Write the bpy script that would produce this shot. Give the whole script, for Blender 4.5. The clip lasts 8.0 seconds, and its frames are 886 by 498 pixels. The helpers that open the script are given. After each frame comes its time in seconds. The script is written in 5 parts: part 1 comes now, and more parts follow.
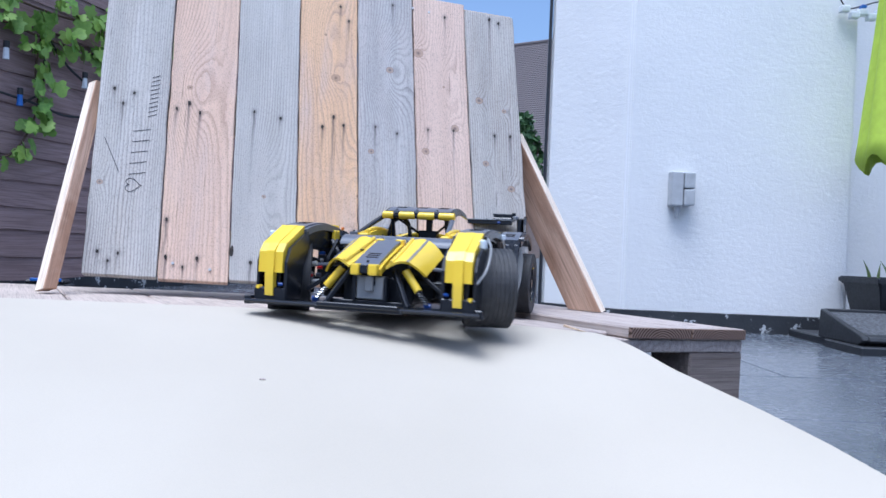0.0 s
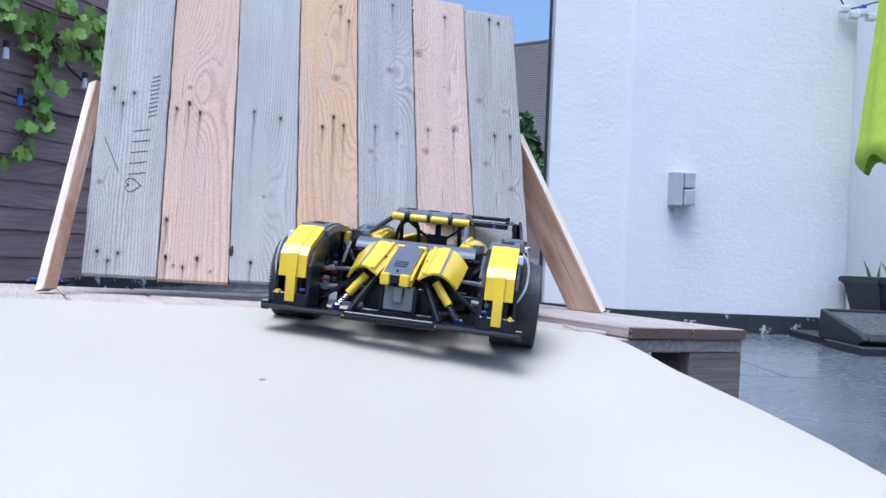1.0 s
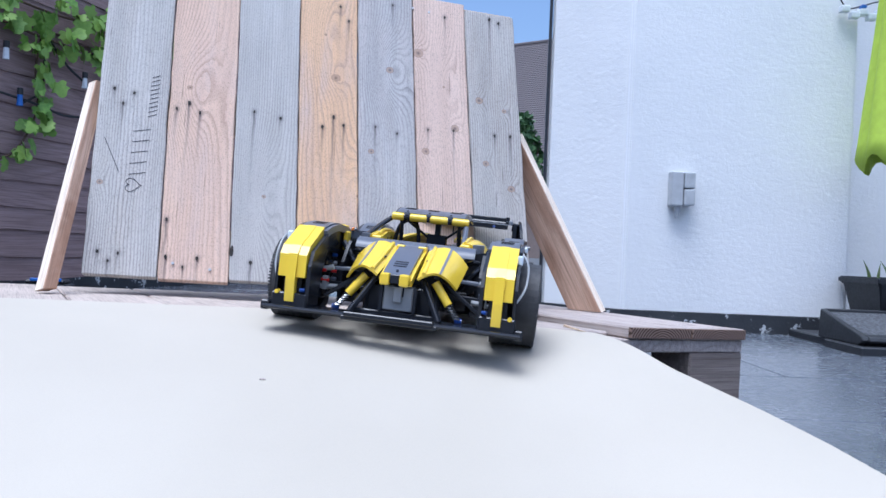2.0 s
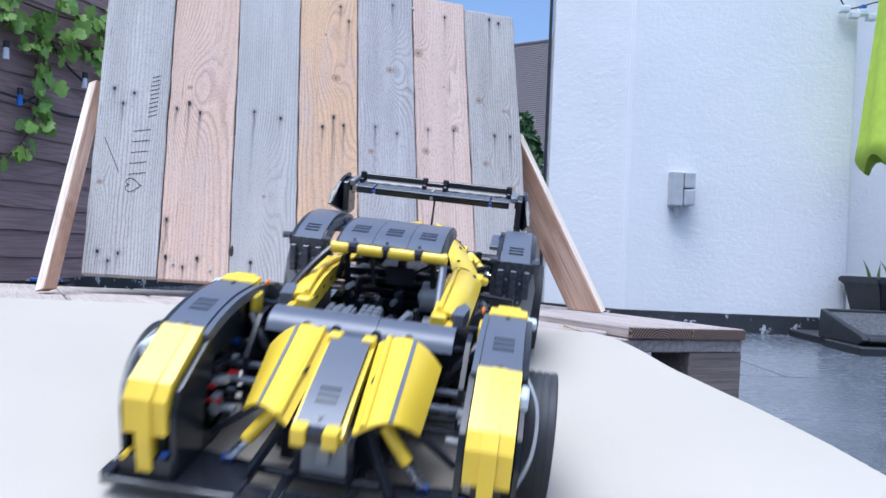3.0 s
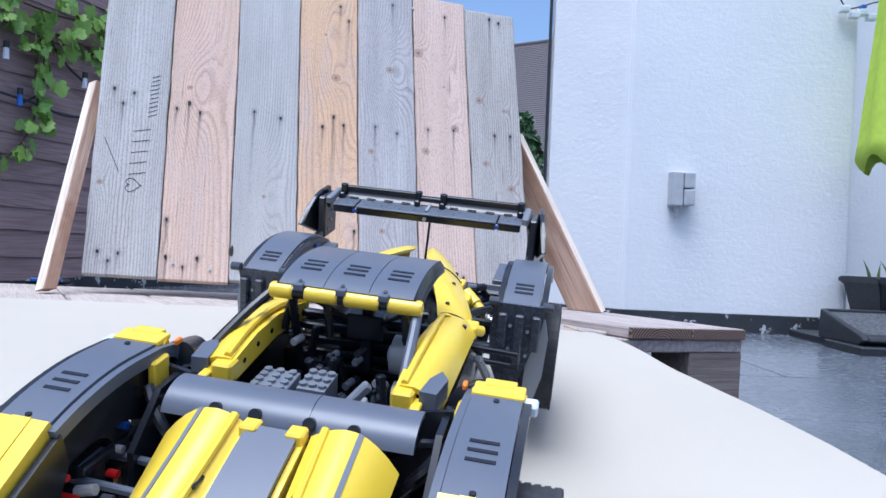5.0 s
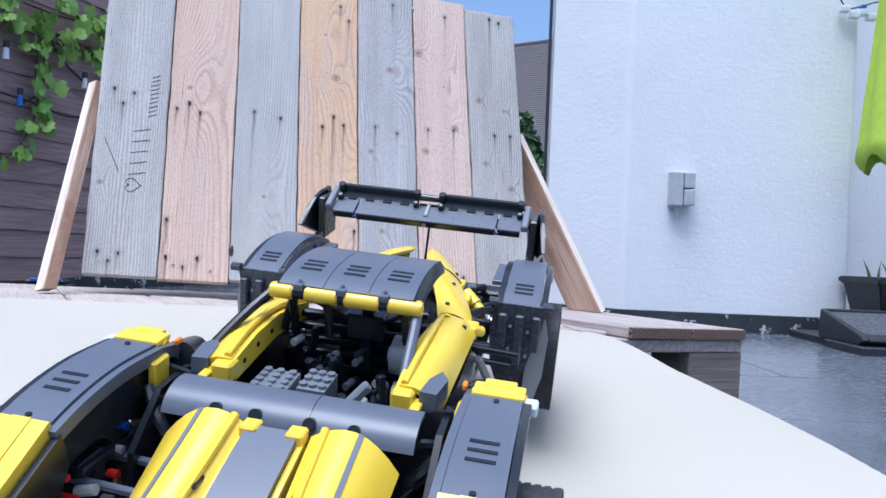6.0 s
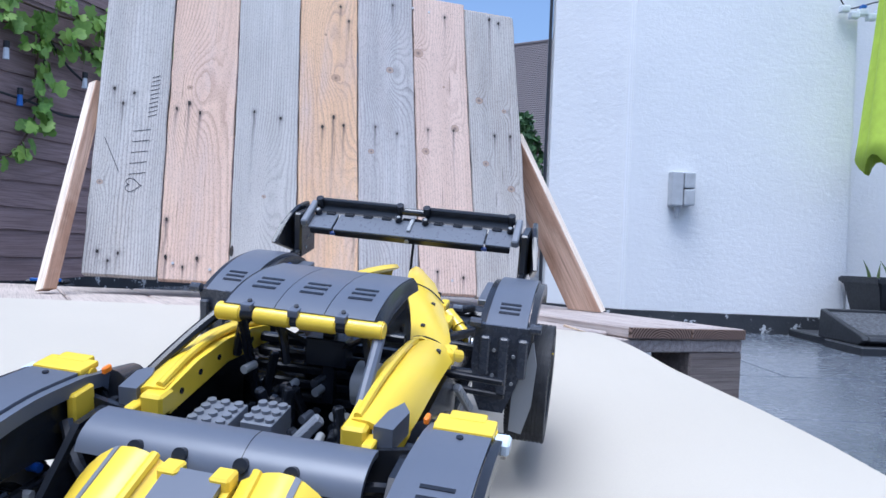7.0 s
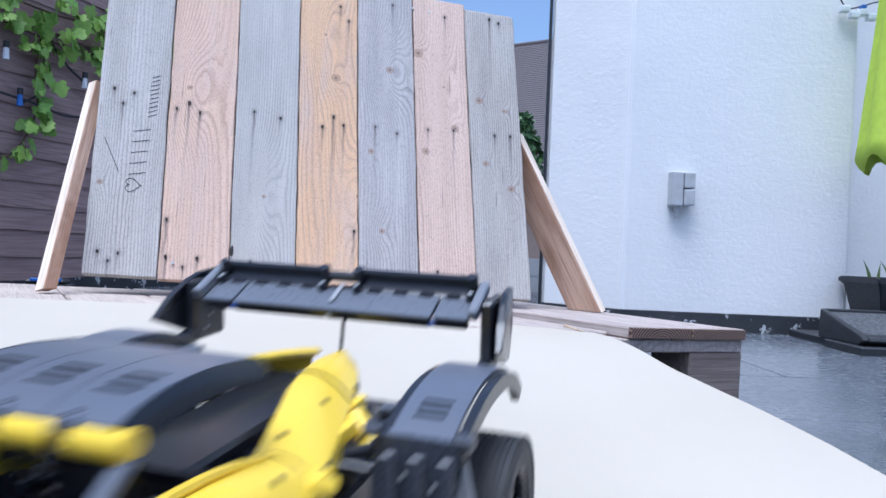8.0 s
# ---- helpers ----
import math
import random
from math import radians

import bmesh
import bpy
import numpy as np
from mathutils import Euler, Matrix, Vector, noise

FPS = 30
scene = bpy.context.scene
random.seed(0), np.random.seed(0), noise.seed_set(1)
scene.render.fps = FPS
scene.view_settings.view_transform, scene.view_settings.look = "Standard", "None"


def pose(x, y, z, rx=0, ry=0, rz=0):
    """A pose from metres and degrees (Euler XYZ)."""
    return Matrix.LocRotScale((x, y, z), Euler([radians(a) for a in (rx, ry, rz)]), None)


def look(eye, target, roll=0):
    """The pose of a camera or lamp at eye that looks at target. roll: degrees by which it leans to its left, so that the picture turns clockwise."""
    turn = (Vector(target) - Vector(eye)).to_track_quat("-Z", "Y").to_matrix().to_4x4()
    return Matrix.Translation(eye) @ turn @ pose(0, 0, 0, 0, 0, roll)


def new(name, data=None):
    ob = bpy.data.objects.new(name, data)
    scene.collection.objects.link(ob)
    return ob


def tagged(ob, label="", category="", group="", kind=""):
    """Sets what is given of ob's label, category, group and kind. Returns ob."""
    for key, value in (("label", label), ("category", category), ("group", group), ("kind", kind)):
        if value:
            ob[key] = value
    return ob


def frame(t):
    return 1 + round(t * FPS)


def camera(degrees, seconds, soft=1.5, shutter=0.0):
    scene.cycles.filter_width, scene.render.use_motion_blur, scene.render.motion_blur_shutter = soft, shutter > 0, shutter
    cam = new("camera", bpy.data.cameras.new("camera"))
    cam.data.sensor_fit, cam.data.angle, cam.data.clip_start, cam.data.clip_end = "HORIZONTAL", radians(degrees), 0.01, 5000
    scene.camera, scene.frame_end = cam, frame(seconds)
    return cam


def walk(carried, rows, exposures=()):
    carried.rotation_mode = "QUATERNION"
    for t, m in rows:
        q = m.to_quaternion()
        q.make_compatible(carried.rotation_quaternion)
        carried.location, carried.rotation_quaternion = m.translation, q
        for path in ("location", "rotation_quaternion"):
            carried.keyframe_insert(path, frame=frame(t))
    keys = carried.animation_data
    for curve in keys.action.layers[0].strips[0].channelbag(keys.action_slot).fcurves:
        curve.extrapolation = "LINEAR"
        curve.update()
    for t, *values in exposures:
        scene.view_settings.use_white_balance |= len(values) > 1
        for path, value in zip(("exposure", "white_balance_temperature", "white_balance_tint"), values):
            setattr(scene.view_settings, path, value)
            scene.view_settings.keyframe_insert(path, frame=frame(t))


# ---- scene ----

# ---------------------------------------------------------------- camera
cam = camera(62.2, 8.0, soft=1.5, shutter=0.35)
EYE = look((0, 0, 0.29), (0, 1, 0.29), roll=2.4)
walk(cam, [(0.0, EYE), (8.0, EYE)], exposures=[(0.0, 0.44, 5250, 10), (8.0, 0.44, 5250, 10)])

# ---------------------------------------------------------------- world and sun: bright overcast sky
world = bpy.data.worlds.new("world")
scene.world = world
world.use_nodes = True
wn = world.node_tree
sky = wn.nodes.new("ShaderNodeTexSky")
sky.sky_type = "NISHITA"
sky.sun_disc = False
sky.sun_elevation, sky.sun_rotation = radians(72), radians(195)
wn.links.new(sky.outputs[0], wn.nodes["Background"].inputs[0])
wn.nodes["Background"].inputs[1].default_value = 0.15
sky.dust_density, sky.air_density = 4.0, 1.0
sun_data = bpy.data.lights.new("sun", "SUN")
sun_data.energy, sun_data.angle, sun_data.color = 2.1, radians(34), (1.0, 0.97, 0.93)
sun = new("sun", sun_data)
sun.matrix_world = look((-0.95, -1.0, 4.2), (0, 0, 0))


# ---------------------------------------------------------------- node helpers and materials
class Mat:
    """A small builder for node materials."""

    def __init__(self, name, rough=0.6, metal=0.0, spec=0.5):
        self.m = bpy.data.materials.new(name)
        self.m.use_nodes = True
        self.t = self.m.node_tree
        self.b = self.t.nodes["Principled BSDF"]
        self.set("Roughness", rough), self.set("Metallic", metal), self.set("Specular IOR Level", spec)

    def set(self, key, value):
        self.b.inputs[key].default_value = value

    def node(self, kind, **inputs):
        n = self.t.nodes.new("ShaderNode" + kind)
        for k, v in inputs.items():
            key = k.replace("_", " ")
            if isinstance(v, bpy.types.NodeSocket):
                self.t.links.new(v, n.inputs[key])
            else:
                n.inputs[key].default_value = v
        return n

    def link(self, a, key):
        self.t.links.new(a, self.b.inputs[key])

    def coords(self, scale=(1, 1, 1), space="Object", shift=True):
        n = self.node("Mapping", Vector=self.t.nodes.new("ShaderNodeTexCoord").outputs[space])
        n.inputs["Scale"].default_value = scale
        if shift:
            info = self.t.nodes.new("ShaderNodeObjectInfo")
            mul = self.node("Math", Value=info.outputs["Random"])
            mul.operation = "MULTIPLY"
            mul.inputs[1].default_value = 37.0
            comb = self.t.nodes.new("ShaderNodeCombineXYZ")
            for a in "XYZ":
                self.t.links.new(mul.outputs[0], comb.inputs[a])
            self.t.links.new(comb.outputs[0], n.inputs["Location"])
        return n.outputs[0]

    def noise(self, vec, scale, detail=5, rough=0.6, distortion=0.0):
        return self.node("TexNoise", Vector=vec, Scale=scale, Detail=detail, Roughness=rough, Distortion=distortion).outputs[0]

    def ramp(self, fac, stops):
        n = self.node("ValToRGB", Fac=fac)
        el = n.color_ramp.elements
        while len(el) < len(stops):
            el.new(0.5)
        for e, (p, c) in zip(el, stops):
            e.position, e.color = p, (*c, 1) if len(c) == 3 else c
        return n.outputs[0]

    def mix(self, fac, a, b, mode="MIX"):
        n = self.t.nodes.new("ShaderNodeMix")
        n.data_type, n.blend_type = "RGBA", mode
        for k, v in ((0, fac), (6, a), (7, b)):
            if isinstance(v, bpy.types.NodeSocket):
                self.t.links.new(v, n.inputs[k])
            else:
                n.inputs[k].default_value = v if k == 0 else (*v, 1)
        return n.outputs[2]

    def math(self, op, a, b=0.0):
        n = self.t.nodes.new("ShaderNodeMath")
        n.operation = op
        for k, v in ((0, a), (1, b)):
            if isinstance(v, bpy.types.NodeSocket):
                self.t.links.new(v, n.inputs[k])
            else:
                n.inputs[k].default_value = v
        return n.outputs[0]

    def bump(self, height, strength=0.3, dist=0.001):
        n = self.node("Bump", Height=height, Strength=strength, Distance=dist)
        self.link(n.outputs[0], "Normal")


def wood(name, light, mid, dark, rough=0.75, along=2, grain=1.0, patch=None, stain=0.55, soft=0.0):
    """Sawn softwood: long grain along one axis, broad colour drift, knots, dark streaks."""
    M = Mat(name, rough, 0, 0.25)
    stretch = [1.0, 1.0, 1.0]
    stretch[along] = 0.016
    fig = [1.0, 1.0, 1.0]
    fig[along] = 0.16
    v, v2 = M.coords(stretch), M.coords(fig)
    # flat-sawn figure: contour lines of a slow field
    field = M.noise(v2, 5.5 * grain, 1.6, 0.42, 0.25)
    rings = M.math("PINGPONG", M.math("MULTIPLY", field, 20.0), 0.5)
    ring_line = M.ramp(rings, [(0.0, (1, 1, 1)), (0.16, (0.45, 0.45, 0.45)), (0.45, (0, 0, 0))])
    g = M.noise(v, 130 * grain, 5, 0.7, 0.2)
    fine = M.noise(v, 520 * grain, 4, 0.75)
    cracks = M.ramp(M.noise(v, 210 * grain, 3, 0.6), [(0.66, (0, 0, 0)), (0.72, (1, 1, 1))])
    drift = M.noise(M.coords((1, 1, 1)), 4.0, 5, 0.6)
    col = M.ramp(g, [(0.30, tuple(0.72 * a + 0.28 * b for a, b in zip(mid, dark))), (0.44, mid), (0.64, light)])
    if soft:
        col = M.mix(soft, col, tuple(0.55 * a + 0.45 * b for a, b in zip(light, mid)))
    if patch:
        broad = [1.0, 1.0, 1.0]
        broad[along] = 0.35
        spots = M.noise(M.coords(broad), 11.0, 5, 0.62, 0.8)
        col = M.mix(M.ramp(spots, [(stain - 0.10, (0, 0, 0)), (stain + 0.12, (0.85, 0.85, 0.85))]), col, patch)
    col = M.mix(M.math("MULTIPLY", ring_line, 0.40 - 0.2 * soft), col, dark)
    col = M.mix(M.ramp(drift, [(0.35, (0, 0, 0)), (0.75, (0.45, 0.45, 0.45))]), col, mid)
    col = M.mix(M.math("MULTIPLY", cracks, 0.55), col, tuple(c * 0.6 for c in dark))
    specks = M.ramp(fine, [(0.30, (0.38, 0.38, 0.38)), (0.52, (1, 1, 1))])
    col = M.mix(0.7, col, specks, "MULTIPLY")
    M.link(col, "Base Color")
    relief = M.math("SUBTRACT", M.math("ADD", g, M.math("MULTIPLY", fine, 0.7)), M.math("MULTIPLY", cracks, 0.8))
    M.bump(relief, 0.5, 0.0016)
    return M.m


def plain(name, color, rough=0.4, metal=0.0, spec=0.5, drift=0.12, scale=30.0, bump=0.05):
    M = Mat(name, rough, metal, spec)
    v = M.coords()
    n = M.noise(v, scale, 5, 0.6)
    lo = tuple(c * (1 - drift) for c in color)
    hi = tuple(min(1, c * (1 + drift)) for c in color)
    M.link(M.ramp(n, [(0.3, lo), (0.7, hi)]), "Base Color")
    fine = M.noise(v, scale * 14, 3, 0.6)
    M.link(M.ramp(M.noise(v, scale * 3, 4), [(0.3, (rough * 0.85,) * 3), (0.7, (min(1, rough * 1.2),) * 3)]), "Roughness")
    if bump:
        M.bump(fine, bump, 0.0006)
    return M.m


M_RAW_WOOD = wood("raw_pine", (0.66, 0.54, 0.41), (0.58, 0.44, 0.32), (0.36, 0.24, 0.16))
M_OLD_WOOD = wood("old_pallet_wood", (0.56, 0.50, 0.47), (0.43, 0.37, 0.34), (0.19, 0.15, 0.13), along=1)
M_BLOCK = wood("pallet_block_wood", (0.30, 0.26, 0.23), (0.22, 0.18, 0.16), (0.10, 0.08, 0.07), along=0)
M_DECK = wood("deck_board_wood", (0.60, 0.53, 0.47), (0.50, 0.43, 0.38), (0.30, 0.25, 0.22), along=1)
M_FENCE = wood("brown_fence_wood", (0.42, 0.31, 0.30), (0.33, 0.235, 0.225), (0.15, 0.10, 0.095), along=0, grain=0.7)


# ---------------------------------------------------------------- mesh helpers
def to_mesh(bm, name, mat=None, smooth=False):
    me = bpy.data.meshes.new(name)
    bmesh.ops.recalc_face_normals(bm, faces=bm.faces)
    bm.to_mesh(me)
    bm.free()
    if mat:
        me.materials.append(mat)
    if smooth:
        for p in me.polygons:
            p.use_smooth = True
    return me


def part(name, bm, mat, parent=None, label="", m=None, smooth=False):
    ob = new(name, to_mesh(bm, name, mat, smooth))
    if m is not None:
        ob.matrix_basis = m
    ob.parent = parent
    return tagged(ob, label)


def thing(name, m, label, category, group="", kind=""):
    ob = new(name)
    ob.empty_display_size = 0.05
    ob.matrix_basis = m
    return tagged(ob, label, category, group, kind)


def box(bm, x0, x1, y0, y1, z0, z1, bevel=0.0, m=None, seg=1):
    """A box, with its edges bevelled, added to bm."""
    c = Matrix.Translation(((x0 + x1) / 2, (y0 + y1) / 2, (z0 + z1) / 2)) @ Matrix.Diagonal((x1 - x0, y1 - y0, z1 - z0, 1))
    vs = bmesh.ops.create_cube(bm, size=1, matrix=c)["verts"]
    if bevel:
        es = list({e for v in vs for e in v.link_edges})
        r = bmesh.ops.bevel(bm, geom=es, offset=bevel, segments=seg, affect="EDGES", profile=0.6)
        vs = list({v for f in r["faces"] for v in f.verts} | {v for v in vs if v.is_valid})
    if m is not None:
        bmesh.ops.transform(bm, matrix=m, verts=vs)
    return vs


def rod(bm, a, b, r, seg=10, r2=None):
    a, b = Vector(a), Vector(b)
    d = b - a
    m = Matrix.Translation((a + b) / 2) @ d.to_track_quat("Z", "Y").to_matrix().to_4x4()
    return bmesh.ops.create_cone(bm, cap_ends=True, segments=seg, radius1=r, radius2=r if r2 is None else r2, depth=d.length, matrix=m)["verts"]


def prism(bm, outline, axis, lo, hi):
    """A polygon of (u, v) pairs pulled along one axis from lo to hi."""
    def at(u, v, w):
        return {"x": (w, u, v), "y": (u, w, v), "z": (u, v, w)}[axis]
    a = [bm.verts.new(at(u, v, lo)) for u, v in outline]
    b = [bm.verts.new(at(u, v, hi)) for u, v in outline]
    n = len(a)
    bm.faces.new(a), bm.faces.new(b[::-1])
    for i in range(n):
        bm.faces.new((a[i], b[i], b[(i + 1) % n], a[(i + 1) % n]))
    return a + b


def strip(bm, path, x0, x1, thick, bulge=0.0, nx=1):
    """A bent sheet: a (y, z) path swept from x0 to x1, with thickness below it; bulge raises its middle."""
    rows = []
    for i, (y, z) in enumerate(path):
        ya, za = path[max(i - 1, 0)]
        yb, zb = path[min(i + 1, len(path) - 1)]
        t = Vector((yb - ya, zb - za)).normalized()
        nrm = Vector((-t.y, t.x))
        top, low = [], []
        for k in range(nx + 1):
            f = k / nx
            lift = bulge * (1 - (2 * f - 1) ** 2)
            x = x0 + (x1 - x0) * f
            top.append(bm.verts.new((x, y + nrm.x * lift, z + nrm.y * lift)))
            low.append(bm.verts.new((x, y + nrm.x * (lift - thick), z + nrm.y * (lift - thick))))
        rows.append((top, low))
    for (ta, la), (tb, lb) in zip(rows, rows[1:]):
        for k in range(nx):
            bm.faces.new((ta[k], ta[k + 1], tb[k + 1], tb[k]))
            bm.faces.new((la[k], lb[k], lb[k + 1], la[k + 1]))
        bm.faces.new((ta[0], tb[0], lb[0], la[0]))
        bm.faces.new((ta[-1], la[-1], lb[-1], tb[-1]))
    for ta, la in (rows[0], rows[-1]):
        for k in range(nx):
            bm.faces.new((ta[k], la[k], la[k + 1], ta[k + 1]))
    return rows


def mesh_part(name, mat, parent, build, label="", m=None, smooth=False):
    bm = bmesh.new()
    build(bm)
    return part(name, bm, mat, parent, label, m, smooth)


def loft(bm, rows, thick):
    """A curved skin through rows of points, with thickness to its inner side."""
    nrm = []
    pts = [[Vector(p) for p in r] for r in rows]
    for i, r in enumerate(pts):
        out = []
        for k in range(len(r)):
            du = r[min(k + 1, len(r) - 1)] - r[max(k - 1, 0)]
            dv = pts[min(i + 1, len(pts) - 1)][k] - pts[max(i - 1, 0)][k]
            n = du.cross(dv).normalized()
            out.append(n if n.z > 0 or abs(n.z) < 0.05 and n.y < 0 else -n)
        nrm.append(out)
    top = [[bm.verts.new(p) for p in r] for r in pts]
    low = [[bm.verts.new(p - n * thick) for p, n in zip(r, nn)] for r, nn in zip(pts, nrm)]
    a, b = len(pts), len(pts[0])
    for i in range(a - 1):
        for k in range(b - 1):
            bm.faces.new((top[i][k], top[i][k + 1], top[i + 1][k + 1], top[i + 1][k]))
            bm.faces.new((low[i][k], low[i + 1][k], low[i + 1][k + 1], low[i][k + 1]))
    for i in range(a - 1):
        bm.faces.new((top[i][0], top[i + 1][0], low[i + 1][0], low[i][0]))
        bm.faces.new((top[i][-1], low[i][-1], low[i + 1][-1], top[i + 1][-1]))
    for k in range(b - 1):
        bm.faces.new((top[0][k], low[0][k], low[0][k + 1], top[0][k + 1]))
        bm.faces.new((top[-1][k], top[-1][k + 1], low[-1][k + 1], low[-1][k]))


def spline(points, n):
    """n + 1 points of a smooth line through the given ones."""
    P = [Vector(p) for p in points]
    out = []
    m = len(P) - 1
    for i in range(n + 1):
        f = i / n * m
        k = min(int(f), m - 1)
        t = f - k
        p0, p1, p2, p3 = P[max(k - 1, 0)], P[k], P[k + 1], P[min(k + 2, m)]
        out.append(0.5 * (2 * p1 + (p2 - p0) * t + (2 * p0 - 5 * p1 + 4 * p2 - p3) * t * t + (3 * p1 - p0 - 3 * p2 + p3) * t ** 3))
    return out


def hose(bm, points, r, n=14, seg=7):
    pts = spline(points, n)
    prev = None
    for i, p in enumerate(pts):
        t = (pts[min(i + 1, n)] - pts[max(i - 1, 0)]).normalized()
        q = t.to_track_quat("Z", "Y")
        ring = [bm.verts.new(p + q @ Vector((r * math.cos(a), r * math.sin(a), 0))) for a in (2 * math.pi * j / seg for j in range(seg))]
        if prev:
            for j in range(seg):
                bm.faces.new((prev[j], prev[(j + 1) % seg], ring[(j + 1) % seg], ring[j]))
        else:
            bm.faces.new(ring[::-1])
        prev = ring
    bm.faces.new(prev)


def on_path(path, f):
    """A point and slope of a (y, z) path at the fraction f of its length."""
    pts = [Vector(p) for p in path]
    seg = [(b - a).length for a, b in zip(pts, pts[1:])]
    d = f * sum(seg)
    for a, b, l in zip(pts, pts[1:], seg):
        if d <= l:
            p = a.lerp(b, d / l)
            return p.x, p.y, math.degrees(math.atan2(b.y - a.y, b.x - a.x))
        d -= l
    return pts[-1].x, pts[-1].y, 0.0


# ---------------------------------------------------------------- more materials
def endgrain_material():
    M = Mat("ringed_end_grain", 0.85, 0, 0.2)
    v = M.coords((0.75, 1, 1), shift=False)
    rings = M.node("TexWave", Vector=v, Scale=75.0, Distortion=2.5, Detail=2.0, Detail_Scale=1.0)
    rings.wave_type, rings.rings_direction = "RINGS", "Y"
    M.link(M.ramp(rings.outputs[1], [(0.15, (0.07, 0.045, 0.035)), (0.75, (0.25, 0.175, 0.14))]), "Base Color")
    M.bump(rings.outputs[1], 0.5, 0.001)
    return M.m


def slate_material():
    M = Mat("dark_slate", 0.28, 0, 0.5)
    v = M.coords((1, 1, 1))
    a = M.noise(v, 3.0, 6, 0.6, 0.4)
    b = M.noise(v, 40, 6, 0.65)
    col = M.ramp(a, [(0.3, (0.075, 0.088, 0.108)), (0.55, (0.11, 0.125, 0.15)), (0.75, (0.15, 0.165, 0.19))])
    scratch = M.noise(M.coords((0.06, 1, 1)), 60, 3, 0.5)
    col = M.mix(M.ramp(scratch, [(0.66, (0, 0, 0)), (0.74, (0.5, 0.5, 0.5))]), col, (0.24, 0.25, 0.27))
    M.link(col, "Base Color")
    M.link(M.ramp(b, [(0.3, (0.10,) * 3), (0.7, (0.34,) * 3)]), "Roughness")
    M.bump(M.math("ADD", a, M.math("MULTIPLY", b, 0.35)), 0.35, 0.004)
    return M.m


def render_material():
    """White masonry paint over rough plaster."""
    M = Mat("white_masonry_paint", 0.8, 0, 0.25)
    v = M.coords((1, 1, 1), shift=False)
    a = M.noise(v, 1.6, 5, 0.6)
    b = M.noise(v, 55, 7, 0.7)
    c = M.noise(v, 11, 4, 0.6)
    M.link(M.ramp(a, [(0.3, (0.78, 0.79, 0.79)), (0.65, (0.84, 0.845, 0.84))]), "Base Color")
    d = M.noise(M.coords((0.6, 0.6, 1.6), shift=False), 19, 6, 0.66, 0.8)
    M.bump(M.math("ADD", M.math("MULTIPLY", b, 0.9), M.math("ADD", M.math("MULTIPLY", c, 1.2), M.math("MULTIPLY", d, 0.7))), 0.28, 0.006)
    return M.m


def plinth_material():
    M = Mat("black_bitumen_paint", 0.55, 0, 0.4)
    v = M.coords((1, 1, 1), shift=False)
    chips = M.ramp(M.noise(v, 14, 5, 0.7), [(0.575, (0, 0, 0)), (0.61, (1, 1, 1))])
    base = M.ramp(M.noise(v, 5, 4), [(0.3, (0.025, 0.028, 0.034)), (0.7, (0.05, 0.054, 0.06))])
    M.link(M.mix(chips, base, (0.5, 0.52, 0.53)), "Base Color")
    M.bump(M.noise(v, 60, 5), 0.4, 0.004)
    return M.m


def board_material():
    """Pale hardboard face of the ramp, faintly scuffed."""
    M = Mat("pale_hardboard", 0.55, 0, 0.3)
    v = M.coords((1, 1, 1))
    a = M.noise(v, 2.2, 4, 0.55)
    b = M.noise(v, 900, 2, 0.5)
    col = M.ramp(a, [(0.3, (0.462, 0.425, 0.356)), (0.7, (0.512, 0.474, 0.402))])
    scuff = M.ramp(M.noise(M.coords((1, 0.12, 1)), 26, 4, 0.6), [(0.66, (0, 0, 0)), (0.8, (0.35, 0.35, 0.35))])
    col = M.mix(scuff, col, (0.45, 0.405, 0.36))
    col = M.mix(0.08, col, M.ramp(b, [(0.3, (0.5, 0.48, 0.45)), (0.6, (1, 1, 1))]), "MULTIPLY")
    M.link(col, "Base Color")
    M.bump(b, 0.06, 0.0003)
    return M.m


def leaf_material(name, lo, hi):
    M = Mat(name, 0.45, 0, 0.4)
    v = M.coords((1, 1, 1))
    geo = M.t.nodes.new("ShaderNodeNewGeometry")
    tint = M.ramp(geo.outputs["Random Per Island"], [(0.0, lo), (1.0, hi)])
    M.link(M.mix(M.ramp(M.noise(v, 60, 4), [(0.35, (0, 0, 0)), (0.7, (0.5, 0.5, 0.5))]), tint, tuple(c * 1.25 for c in hi)), "Base Color")
    M.set("Subsurface Weight", 0.0)
    M.bump(M.noise(v, 130, 3), 0.3, 0.001)
    return M.m


M_SLATE = slate_material()
M_WALL = render_material()
M_PLINTH = plinth_material()
M_BOARD = board_material()
M_LEAF = leaf_material("vine_leaf", (0.075, 0.20, 0.025), (0.25, 0.40, 0.075))
M_DARKLEAF = leaf_material("bush_leaf", (0.025, 0.07, 0.02), (0.07, 0.14, 0.05))
M_BLADE = leaf_material("plant_blade", (0.10, 0.17, 0.05), (0.22, 0.26, 0.10))
M_STEM = plain("vine_stem", (0.10, 0.065, 0.045), 0.8)
M_FRAME = plain("dark_frame_metal", (0.02, 0.022, 0.027), 0.4)
M_SOCKET = plain("grey_socket_plastic", (0.46, 0.48, 0.50), 0.45)
M_PLANTER = plain("black_planter_plastic", (0.022, 0.025, 0.03), 0.5, bump=0.2)
M_GRAVEL = plain("dark_gritty_top", (0.07, 0.075, 0.085), 0.85, drift=0.6, scale=90, bump=0.6)
M_GREEN = plain("lime_canvas", (0.46, 0.62, 0.06), 0.75, drift=0.08, bump=0.2)
